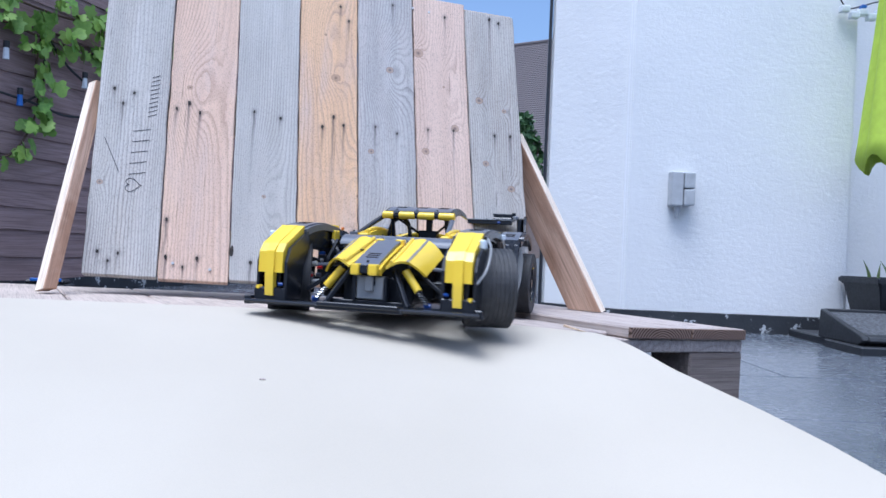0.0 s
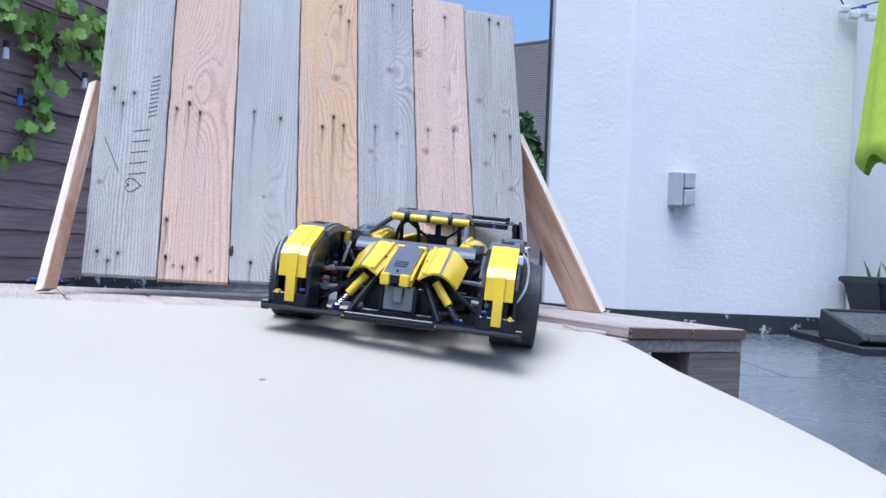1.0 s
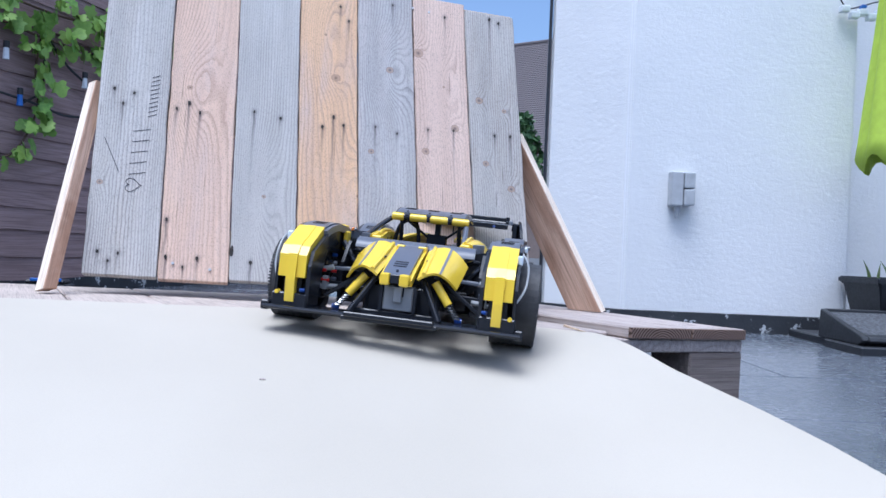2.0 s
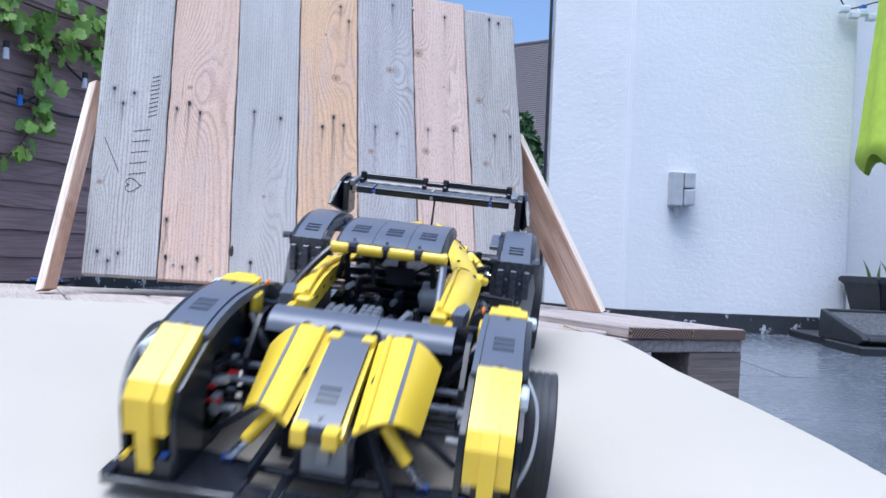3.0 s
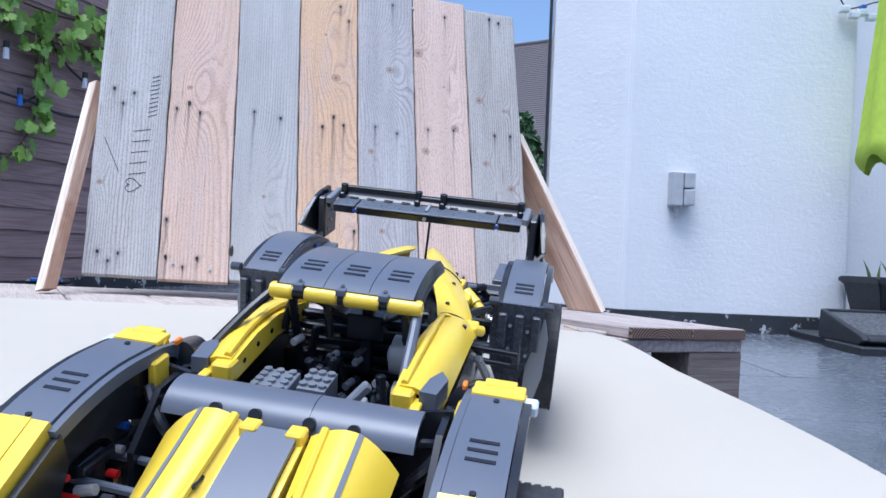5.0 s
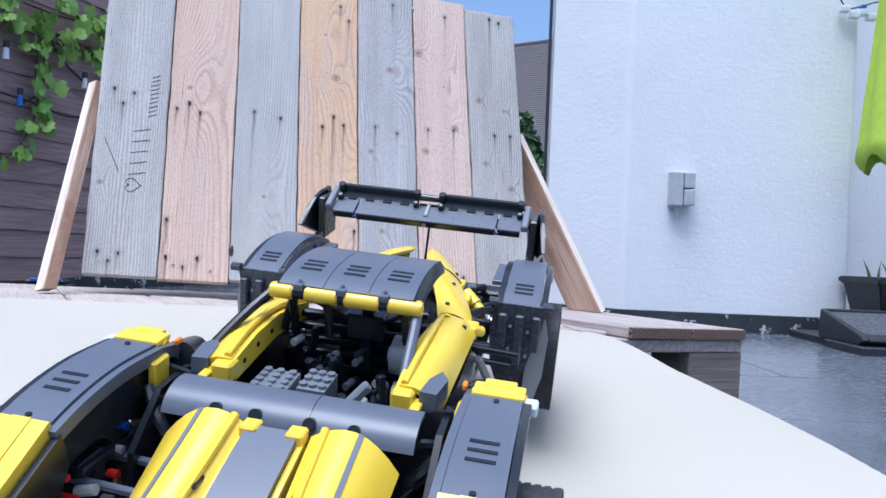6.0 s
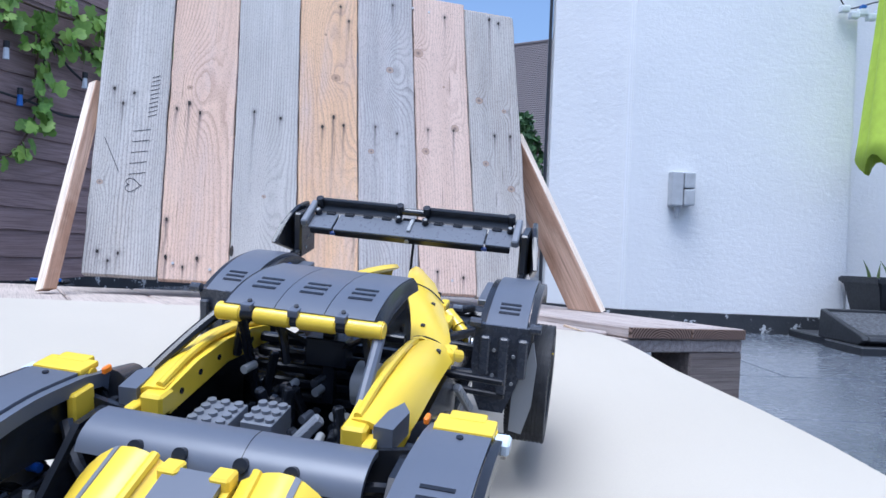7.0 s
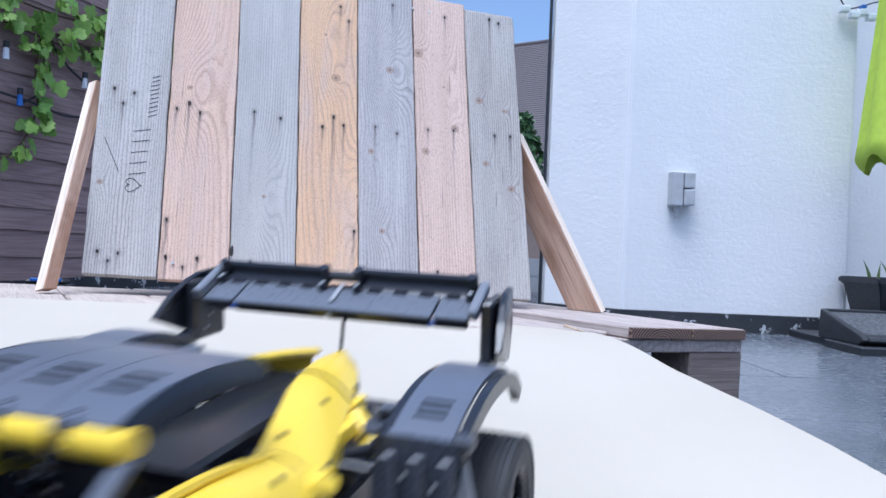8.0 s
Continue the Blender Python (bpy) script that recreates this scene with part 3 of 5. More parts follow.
def prop(top, foot_near, foot_far, thick, name_label):
    """A plank leaning from the panel's edge down to the deck; its face runs between the two foot corners."""
    t, c, b = Vector(top), Vector(foot_near), Vector(foot_far)
    w = b - c
    n = (t - c).cross(w).normalized() * thick
    if n.y < 0:
        n = -n
    bm = bmesh.new()
    face = [c, b, t + w, t]
    lo = [bm.verts.new(p) for p in face]
    hi = [bm.verts.new(p + n) for p in face]
    bm.faces.new(lo), bm.faces.new(hi[::-1])
    for i in range(4):
        bm.faces.new((lo[i], hi[i], hi[(i + 1) % 4], lo[(i + 1) % 4]))
    # long axis of the grain: put the plank's own z along its length
    q = (t - c).to_track_quat("Z", "Y").to_matrix().to_4x4()
    m = Matrix.Translation(c) @ q
    bmesh.ops.transform(bm, matrix=m.inverted(), verts=bm.verts)
    bmesh.ops.bevel(bm, geom=bm.edges[:], offset=0.0015, segments=1, affect="EDGES")
    edge_dir = (m.inverted().to_3x3() @ w).normalized()
    ob = part("prop_plank", bm, M_PROP, None, m=PLANE @ m)
    ob.data.materials.append(M_SAWN_SKYLIT)
    for p in ob.data.polygons:
        if abs(p.normal.dot(edge_dir)) > 0.8:
            p.material_index = 1
    tagged(ob, name_label, "wooden prop", "props holding up the panel")


INV = PLANE.inverted()
right_top = INV @ (PANEL @ Vector((0.436, 0.026, 0.40)))
prop(right_top, (-0.134, 0.300, 0.0), (-0.180, 0.375, 0.0), 0.022, "knotty pine plank propping the panel on the pallet")
left_top = INV @ (PANEL @ Vector((-0.470, 0.024, 0.405)))
prop(left_top, (-1.228, 0.185, -0.004), (-1.212, 0.210, -0.004), 0.020, "narrow pale pine plank propping the panel")


# ---------------------------------------------------------------- nail holes, knots and pencil marks on the panel
def panel_marks():
    panel_ob = next(o for o in scene.objects if o.name == "plank_panel")
    rng = random.Random(5)

    def disc(bm, x, z, rx, rz, n=10, y0=-0.0018, depth=0.004):
        ring = [(x + rx * math.cos(2 * math.pi * i / n) * rng.uniform(0.85, 1.1), z + rz * math.sin(2 * math.pi * i / n) * rng.uniform(0.85, 1.1)) for i in range(n)]
        prism(bm, ring, "y", y0, y0 + depth)

    for x, z in NAILS + NAILS_2:
        bm = bmesh.new()
        s = rng.uniform(0.6, 1.0)
        disc(bm, x, z, 0.0030 * s, 0.0042 * s)
        part("nail_hole", bm, M_NAIL, panel_ob)
    for x, z in ((-0.29, 0.03), (-0.222, 0.022), (0.266, 0.03), (0.176, 0.672), (0.215, 0.668)):
        bm = bmesh.new()
        rod(bm, (x, -0.002, z), (x, 0.003, z), 0.0028, 10)
        part("nail", bm, M_STEELNAIL, panel_ob)
    # a torn notch beside the third plank
    bm = bmesh.new()
    disc(bm, -0.184, 0.062, 0.0035, 0.012, 9)
    part("torn_notch", bm, M_NAIL, panel_ob)
    # hand-drawn heart and unreadable pen strokes, as thin bars
    heart = []
    for i in range(41):
        a = 2 * math.pi * i / 40
        hx, hz = 16 * math.sin(a) ** 3, 13 * math.cos(a) - 5 * math.cos(2 * a) - 2 * math.cos(3 * a) - math.cos(4 * a)
        heart.append((-0.377 - hz * 0.0010, -0.0012, 0.180 + hx * 0.00085))
    bm = bmesh.new()
    hose(bm, heart, 0.0007, 60, 5)
    part("pen_heart", bm, M_INK, panel_ob)
    for x, z0, z1, n, w in ((-0.371, 0.205, 0.296, 5, 0.015), (-0.355, 0.330, 0.416, 10, 0.008)):
        for k in range(n):
            z = z0 + (z1 - z0) * k / (n - 1)
            bm = bmesh.new()
            rod(bm, (x - w, -0.0012, z - 0.004), (x + w, -0.0012, z + 0.003), 0.0006, 6)
            part("pen_bar", bm, M_INK, panel_ob)
    for a, b in (((-0.436, 0.272), (-0.404, 0.205)),):
        bm = bmesh.new()
        rod(bm, (a[0], -0.0012, a[1]), (b[0], -0.0012, b[1]), 0.0007, 6)
        part("pen_bar", bm, M_INK, panel_ob)


panel_marks()

# a splinter on the pallet's edge and a chip on the ramp
mesh_part("wood_splinter", M_RAW_WOOD, None, lambda bm: rod(bm, PLANE @ Vector((-0.40, -0.075, -0.004)), PLANE @ Vector((-0.345, -0.10, -0.019)), 0.0022, 6, 0.0006))
tagged(scene.objects["wood_splinter"], "thin pale splinter at the pallet's edge", "splinter")

def wood_chip():
    x, y = -0.882, -0.295
    bm = bmesh.new()
    prism(bm, [(-0.0035, -0.001), (-0.001, -0.002), (0.003, -0.0015), (0.004, 0.0005), (0.001, 0.002), (-0.003, 0.0015)], "z", 0.0, 0.0010)
    chip = part("wood_chip", bm, M_OLD_WOOD, None, m=PLANE @ pose(x, y, sheet_z(x, y) + 0.0002, 18, 0, 0))
    tagged(chip, "tiny grey wood chip lying on the pale ramp", "wood chip")


wood_chip()

# ---------------------------------------------------------------- things along the house wall
def socket():
    o = thing("outdoor_socket", pose(0.955, 2.998, 0.572), "grey weatherproof double wall socket", "wall socket")
    mesh_part("back_box", M_SOCKET, o, lambda bm: box(bm, -0.048, 0.0, -0.052, 0.004, -0.07, 0.07, 0.006, seg=2))
    for z in (-0.0345, 0.0345):
        mesh_part("flip_lid", M_SOCKET, o, lambda bm: box(bm, 0.002, 0.045, -0.060, 0.002, z - 0.0325, z + 0.0325, 0.006, seg=2))
    mesh_part("cable_gland", M_SOCKET, o, lambda bm: (rod(bm, (-0.014, -0.025, -0.095), (-0.014, -0.025, -0.068), 0.013, 14), rod(bm, (-0.014, -0.025, -0.115), (-0.014, -0.025, -0.09), 0.008, 12)))


socket()


def planter():
    o = thing("planter_trough", pose(1.62, 2.72, 0.0), "black plastic planter trough with green blades", "planter")

    def trough(bm):
        outer = [(0, 0.045, 0.10, 0.27, 0.0), (0, 0.0, 0.055, 0.31, 0.225), (0, -0.012, 0.045, 0.325, 0.225), (0, -0.012, 0.045, 0.325, 0.250), (0, 0.012, 0.07, 0.30, 0.250), (0, 0.03, 0.08, 0.29, 0.21)]
        rings = []
        for _, a, b, c, z in outer:
            d = 0.75 - a
            rings.append([bm.verts.new(p) for p in ((a, b - 0.06, z), (d, b - 0.06, z), (d, c - 0.06, z), (a, c - 0.06, z))])
        for A, B in zip(rings, rings[1:]):
            for k in range(4):
                bm.faces.new((A[k], A[(k + 1) % 4], B[(k + 1) % 4], B[k]))
        bm.faces.new(rings[0][::-1]), bm.faces.new(rings[-1])
        bmesh.ops.bevel(bm, geom=bm.edges[:], offset=0.005, segments=2, affect="EDGES")

    mesh_part("trough", M_PLANTER, o, trough)
    mesh_part("front_groove", M_PLANTER, o, lambda bm: box(bm, 0.02, 0.73, 0.005, 0.02, 0.185, 0.195, 0.002))
    rng = random.Random(8)
    for i in range(26):
        x, y = rng.uniform(0.03, 0.6), rng.uniform(0.06, 0.18)
        h, lean = rng.uniform(0.05, 0.14), rng.uniform(-0.05, 0.05)
        w = rng.uniform(0.004, 0.009)
        rows = [[(x + lean * f * f - w * (1 - f * f), y, 0.2 + h * f + 0.02), (x + lean * f * f, y - 0.003, 0.2 + h * f + 0.02), (x + lean * f * f + w * (1 - f * f) + 0.0003, y, 0.2 + h * f + 0.02)] for f in (0, 0.25, 0.5, 0.75, 1)]
        bm = bmesh.new()
        loft_blade(bm, rows)
        part("leaf_blade", bm, M_BLADE, o)


def loft_blade(bm, rows):
    vs = [[bm.verts.new(p) for p in r] for r in rows]
    for a, b in zip(vs, vs[1:]):
        for k in range(2):
            bm.faces.new((a[k], a[k + 1], b[k + 1], b[k]))


planter()


def tray():
    o = thing("gritty_tray", pose(1.39, 2.42, 0.028), "dark grey tray with a gritty sloping top", "tray")
    mesh_part("tray_body", M_GRAVEL, o, lambda bm: (prism(bm, [(0.03, 0.0), (0.03, 0.034), (0.26, 0.093), (0.26, 0.0)], "x", 0.03, 0.92)))

    def frame_rim(bm):
        prism(bm, [(0.02, 0.0), (-0.012, 0.016), (-0.004, 0.030), (0.03, 0.038), (0.035, 0.0)], "x", 0.0225, 0.95)
        prism(bm, [(0.02, 0.0), (-0.010, 0.018), (0.0, 0.032), (0.27, 0.103), (0.28, 0.0)], "x", 0.0, 0.022)
        prism(bm, [(0.262, 0.0), (0.262, 0.103), (0.285, 0.103), (0.285, 0.0)], "x", 0.022, 0.95)
        bmesh.ops.bevel(bm, geom=bm.edges[:], offset=0.003, segments=1, affect="EDGES")

    mesh_part("tray_rim", M_PLANTER, o, frame_rim, "smooth black rim")
    k = part("kerb_strip", (lambda bm: (box(bm, 1.40, 2.4, 2.62, 2.95, -0.005, 0.028, 0.004), bm)[1])(bmesh.new()), M_PLANTER, None)
    tagged(k, "low black edging strip under the tray", "edging", kind="structure")
    k2 = part("kerb_strip", (lambda bm: (box(bm, 1.37, 2.4, 2.38, 2.619, -0.005, 0.0279, 0.004), bm)[1])(bmesh.new()), M_PLANTER, None)
    tagged(k2, "low black edging strip under the tray", "edging", kind="structure")


tray()


def parasol():
    o = thing("folded_parasol", pose(1.672, 2.72, -0.03), "folded lime green canvas parasol", "parasol")

    def canopy(bm):
        n = 48
        rings = []
        for z, r in ((0.70, 0.143), (0.78, 0.136), (0.95, 0.120), (1.2, 0.095), (1.5, 0.070), (2.0, 0.045), (2.35, 0.03)):
            ring = []
            for i in range(n):
                a = 2 * math.pi * i / n
                fold = 1 - 0.16 * (0.5 + 0.5 * math.cos(6 * a + 0.6)) ** 2
                drop = 0.03 * math.cos(6 * a + 0.6) if z < 0.75 else 0
                ring.append(bm.verts.new((r * fold * math.cos(a), r * fold * math.sin(a), z - drop)))
            rings.append(ring)
        for A, B in zip(rings, rings[1:]):
            for i in range(n):
                bm.faces.new((A[i], A[(i + 1) % n], B[(i + 1) % n], B[i]))

    c = mesh_part("canopy", M_GREEN, o, canopy, smooth=True)
    mod = c.modifiers.new("thickness", "SOLIDIFY")
    mod.thickness = 0.003
    mesh_part("pole", M_FRAME, o, lambda bm: rod(bm, (0, 0, 0.058), (0, 0, 2.42), 0.019, 14), "dark metal pole")


parasol()


def wall_lights():
    o = thing("light_chain", pose(1.60, 2.985, 1.315), "chain of small white lights on the wall", "string lights")
    rng = random.Random(2)
    mesh_part("cable", M_CABLE, o, lambda bm: hose(bm, [(-0.03, 0.0, 0.06), (0.0, -0.005, 0.02), (0.06, -0.01, 0.03), (0.13, -0.01, 0.05), (0.3, -0.01, 0.06)], 0.003, 20, 6))
    for i, (x, z) in enumerate(((-0.018, 0.012), (0.022, -0.012), (0.055, 0.0), (0.09, -0.018), (0.125, 0.0), (0.16, -0.01))):
        bulb = mesh_part("bulb_cap", M_BULB, o, lambda bm: box(bm, x - 0.018, x + 0.018, -0.03, 0.0, z - 0.014, z + 0.014, 0.006, pose(0, 0, 0, 0, rng.uniform(-0.5, 0.5), 0), 2))
    mesh_part("blue_clip", M_BLUE, o, lambda bm: box(bm, 0.045, 0.065, -0.03, -0.005, 0.016, 0.03, 0.002))


wall_lights()


# ---------------------------------------------------------------- vine and light cable on the fence
FENCE = pose(-2.0, 3.3, 0, 0, 0, 72)


def leaf(bm, m, size, rng):
    """A lobed vine leaf, slightly cupped."""
    lobes = ((0, 0), (0.30, -0.12), (0.52, 0.08), (0.40, 0.30), (0.62, 0.52), (0.36, 0.58), (0.22, 0.90), (0.0, 1.0))
    right = [(x * rng.uniform(0.9, 1.1), y) for x, y in lobes]
    left = [(-x * rng.uniform(0.9, 1.1), y) for x, y in lobes[1:-1]]
    mid = bm.verts.new(m @ Vector((0, 0.4 * size, 0)))
    ring = [bm.verts.new(m @ Vector((x * size, y * size, -0.20 * size * abs(x) + 0.1 * size * math.sin(3 * y)))) for x, y in right + left[::-1]]
    for i in range(len(ring)):
        bm.faces.new((mid, ring[i], ring[(i + 1) % len(ring)]))


def vine():
    o = thing("grape_vine", FENCE, "green grape vine trailing down the brown fence", "vine")
    rng = random.Random(11)
    # main runs: (along the fence, height)
    runs = ([(-0.6, 1.28), (-0.1, 1.22), (0.25, 1.20), (0.6, 1.22), (1.1, 1.30)], [(0.16, 1.22), (0.13, 1.05), (0.15, 0.92), (0.12, 0.78), (0.02, 0.64), (-0.12, 0.58)], [(-0.5, 1.36), (0.2, 1.33), (0.9, 1.40), (1.4, 1.36)])
    for k, run in enumerate(runs):
        mesh_part("stem", M_STEM, o, lambda bm: hose(bm, [(x, -0.035, z) for x, z in run], 0.006 if k != 1 else 0.0045, 24, 6))
    for k, (run, n, size) in enumerate(zip(runs, (64, 40, 100), (0.078, 0.072, 0.080))):
        pts = spline([(x, -0.04, z) for x, z in run], 60)
        bm = bmesh.new()
        for i in range(n):
            p = pts[rng.randrange(61 if k != 1 else 52)]
            spread = 0.10 if k != 1 else 0.055
            q = p + Vector((rng.uniform(-spread, spread), rng.uniform(-0.07, 0.0), rng.uniform(-spread * 0.7, spread)))
            m = Matrix.Translation(q) @ pose(0, 0, 0, rng.uniform(55, 120), rng.uniform(-40, 40), rng.uniform(-60, 60)) @ pose(0, 0, 0, 0, 0, rng.uniform(120, 240))
            leaf(bm, m, size * rng.uniform(0.55, 1.1), rng)
        part("leaves", bm, M_LEAF, o, "fresh green lobed leaves", smooth=True)


vine()


def fence_cable():
    o = thing("fence_light_cable", FENCE, "black light cable with blue and white lamps", "string lights")
    mesh_part("cable", M_CABLE, o, lambda bm: hose(bm, [(-0.7, -0.05, 0.93), (-0.2, -0.05, 0.905), (0.1, -0.05, 0.885), (0.3, -0.05, 0.86), (0.46, -0.05, 0.90), (0.44, -0.05, 1.02), (0.3, -0.05, 1.10), (0.18, -0.05, 1.2)], 0.006, 50, 7))
    mesh_part("cable", M_CABLE, o, lambda bm: hose(bm, [(0.18, -0.055, 1.3), (0.16, -0.055, 1.1), (0.15, -0.05, 0.95), (0.05, -0.05, 0.87)], 0.005, 30, 7))
    for x, z, mat in ((-0.05, 1.075, M_BULB), (0.03, 0.885, M_BLUE), (0.40, 1.045, M_BULB), (0.82, 1.02, M_BULB)):
        lamp = mesh_part("lamp", mat, o, lambda bm: rod(bm, (x, -0.06, z - 0.03), (x, -0.06, z + 0.02), 0.014, 12, 0.011))
        mesh_part("lamp_socket", M_CABLE, o, lambda bm: rod(bm, (x, -0.06, z + 0.02), (x, -0.06, z + 0.05), 0.013, 12))


fence_cable()


def blue_box():
    o = thing("garden_box", pose(-1.50, 2.80, 0.0, 0, 0, 10), "small black plastic box with blue trim", "box")
    mesh_part("case", M_PLANTER, o, lambda bm: box(bm, -0.085, 0.085, -0.05, 0.05, 0.0, 0.095, 0.008, seg=2))
    mesh_part("lid", M_FRAME, o, lambda bm: box(bm, -0.07, 0.07, -0.04, 0.04, 0.0955, 0.112, 0.006))
    mesh_part("blue_trim", M_BLUE, o, lambda bm: box(bm, -0.05, 0.06, -0.044, -0.03, 0.106, 0.118, 0.002))


blue_box()


def bush():
    o = thing("far_bush", pose(0.88, 9.0, 0), "dark green bush before the neighbour's roof", "bush")
    rng = random.Random(14)
    mesh_part("trunk", M_STEM, o, lambda bm: (rod(bm, (0, 0, 0), (0.05, 0, 1.3), 0.05, 8, 0.02), rod(bm, (0.02, 0, 0.6), (-0.2, 0.1, 1.5), 0.025, 6, 0.01), rod(bm, (0.03, 0, 0.8), (0.25, 0, 1.6), 0.02, 6, 0.008)))
    bm = bmesh.new()
    for i in range(1200):
        a, h = rng.uniform(0, 6.28), rng.uniform(0, 1)
        r = rng.random() ** 0.6 * (0.34 + 0.1 * math.sin(5 * h + a)) * (1 - 0.5 * h)
        m = Matrix.Translation((r * math.cos(a) + 0.03, r * math.sin(a), 0.8 + 1.15 * h)) @ pose(0, 0, 0, rng.uniform(0, 180), rng.uniform(0, 180), rng.uniform(0, 360))
        leaf(bm, m, rng.uniform(0.05, 0.09), rng)
    part("crown", bm, M_DARKLEAF, o)


bush()


# ---------------------------------------------------------------- slate tiles of the patio
def patio():
    o = thing("patio", pose(0.1, 1.36, 0, 0, 0, 1.0), "wet-looking dark blue-grey slate tile patio", "patio", kind="structure")
    me = None
    rng = random.Random(6)
    for j in range(-6, 8):
        for i in range(-6, 8):
            if me is None:
                bm = bmesh.new()
                box(bm, -0.2975, 0.2975, 0.0015, 0.5015, -0.02, 0.0, 0.002)
                me = to_mesh(bm, "tile", M_SLATE)
            ob = new("tile", me)
            ob.parent = o
            ob.matrix_basis = pose(0.6 * i + (0.3 if j % 2 else 0.0) + 0.2, 0.504 * j, rng.uniform(-0.0008, 0.0008), rng.uniform(-0.06, 0.06), rng.uniform(-0.06, 0.06), 0)




# ---------------------------------------------------------------- the car: x across, y towards its tail, z up
def plastic(name, color, rough=0.3, drift=0.025):
    M = Mat(name, rough, 0, 0.5)
    v = M.coords(shift=False)
    n = M.noise(v, 24, 4)
    M.link(M.ramp(n, [(0.3, tuple(c * (1 - drift) for c in color)), (0.7, tuple(c * (1 + drift) for c in color))]), "Base Color")
    dust = M.noise(v, 160, 5, 0.7)
    M.link(M.ramp(dust, [(0.3, (rough * 0.98,) * 3), (0.75, (min(1, rough * 1.12),) * 3)]), "Roughness")
    M.bump(M.noise(v, 14, 2), 0.05, 0.002)
    return M.m


P_YEL = plastic("yellow_plastic", (0.80, 0.575, 0.045), 0.22)
P_BLK = plastic("black_plastic", (0.015, 0.0175, 0.024), 0.22)
P_DGR = plastic("dark_grey_plastic", (0.105, 0.120, 0.155), 0.33)
P_DK2 = plastic("charcoal_plastic", (0.050, 0.057, 0.074), 0.26)
# Wing shelf: base colour lightened to stand in for the sky mirrored in it.
P_SHELF = plastic("sky_sheen_plastic", (0.115, 0.13, 0.16), 0.27)
P_GRY = plastic("light_grey_plastic", (0.30, 0.315, 0.33), 0.35)
P_SLT = plastic("slate_grey_plastic", (0.17, 0.185, 0.215), 0.34)
P_BLU = plastic("blue_pin_plastic", (0.01, 0.05, 0.25), 0.3)
P_RED = plastic("red_axle_plastic", (0.50, 0.012, 0.012), 0.3)
P_ORG = plastic("orange_plastic", (0.85, 0.22, 0.01), 0.3)
P_CLR = plastic("clear_plastic", (0.62, 0.70, 0.78), 0.08)
P_RUB = plain("black_rubber", (0.042, 0.044, 0.049), 0.55, spec=0.35, drift=0.25, scale=60, bump=0.15)
P_SPR = plain("steel_spring", (0.55, 0.56, 0.57), 0.25, 0.9)

car = thing("model_car", pose(0, 0, 0), "yellow and black building-brick racing car model", "toy car")


def cpart(name, mat, build, label="", parent=None, smooth=False):
    ob = mesh_part(name, mat, parent or car, build, label)
    if smooth:
        for p in ob.data.polygons:
            p.use_smooth = True
        ob.data.set_sharp_from_angle(angle=radians(35))
    return ob


def sb(bm, s, x0, x1, *rest, **kw):
    """A box given for the x > 0 side, mirrored when s is -1."""
    a, b = sorted((s * x0, s * x1))
    return box(bm, a, b, *rest, **kw)


def beam(bm, a, b, w=0.0078, holes=True):
    """A studless beam from a to b with rounded ends."""
    a, b = Vector(a), Vector(b)
    d = b - a
    m = Matrix.Translation(a) @ d.to_track_quat("X", "Z").to_matrix().to_4x4()
    n = d.length
    box(bm, -w / 2, n + w / 2, -w / 2, w / 2, -w / 2, w / 2, w * 0.2, m)
    if holes:
        k = max(1, int(n / 0.008))
        for i in range(k + 1):
            x = n * i / k
            rod(bm, m @ Vector((x, -w * 0.56, 0)), m @ Vector((x, w * 0.56, 0)), w * 0.36, 8)


def vents(parent, xc, path, f, w=0.019, gap=0.0068, count=3):
    for i in range(count):
        y, z, a = on_path(path, f + (i - 1) * gap / 0.07)
        m = pose(xc, y, z, a, 0, 0)
        # Black bar set slightly proud, standing in for the shade inside the slot.
        mesh_part("vent_slot", P_BLK, parent, lambda bm: box(bm, -w / 2, w / 2, -0.0014, 0.0014, -0.0006, 0.0007, m=m))


F_ARCH = [tuple(p) for p in spline([(0.068, 0.1035, 0), (0.100, 0.1115, 0), (0.140, 0.1140, 0), (0.184, 0.1095, 0)], 12)]
F_ARCH = [(p[0], p[1]) for p in F_ARCH]
R_ARCH = [(p[0], p[1]) for p in (tuple(q) for q in spline([(0.398, 0.0965, 0), (0.425, 0.106, 0), (0.460, 0.112, 0), (0.500, 0.110, 0), (0.530, 0.100, 0), (0.548, 0.085, 0)], 18))]


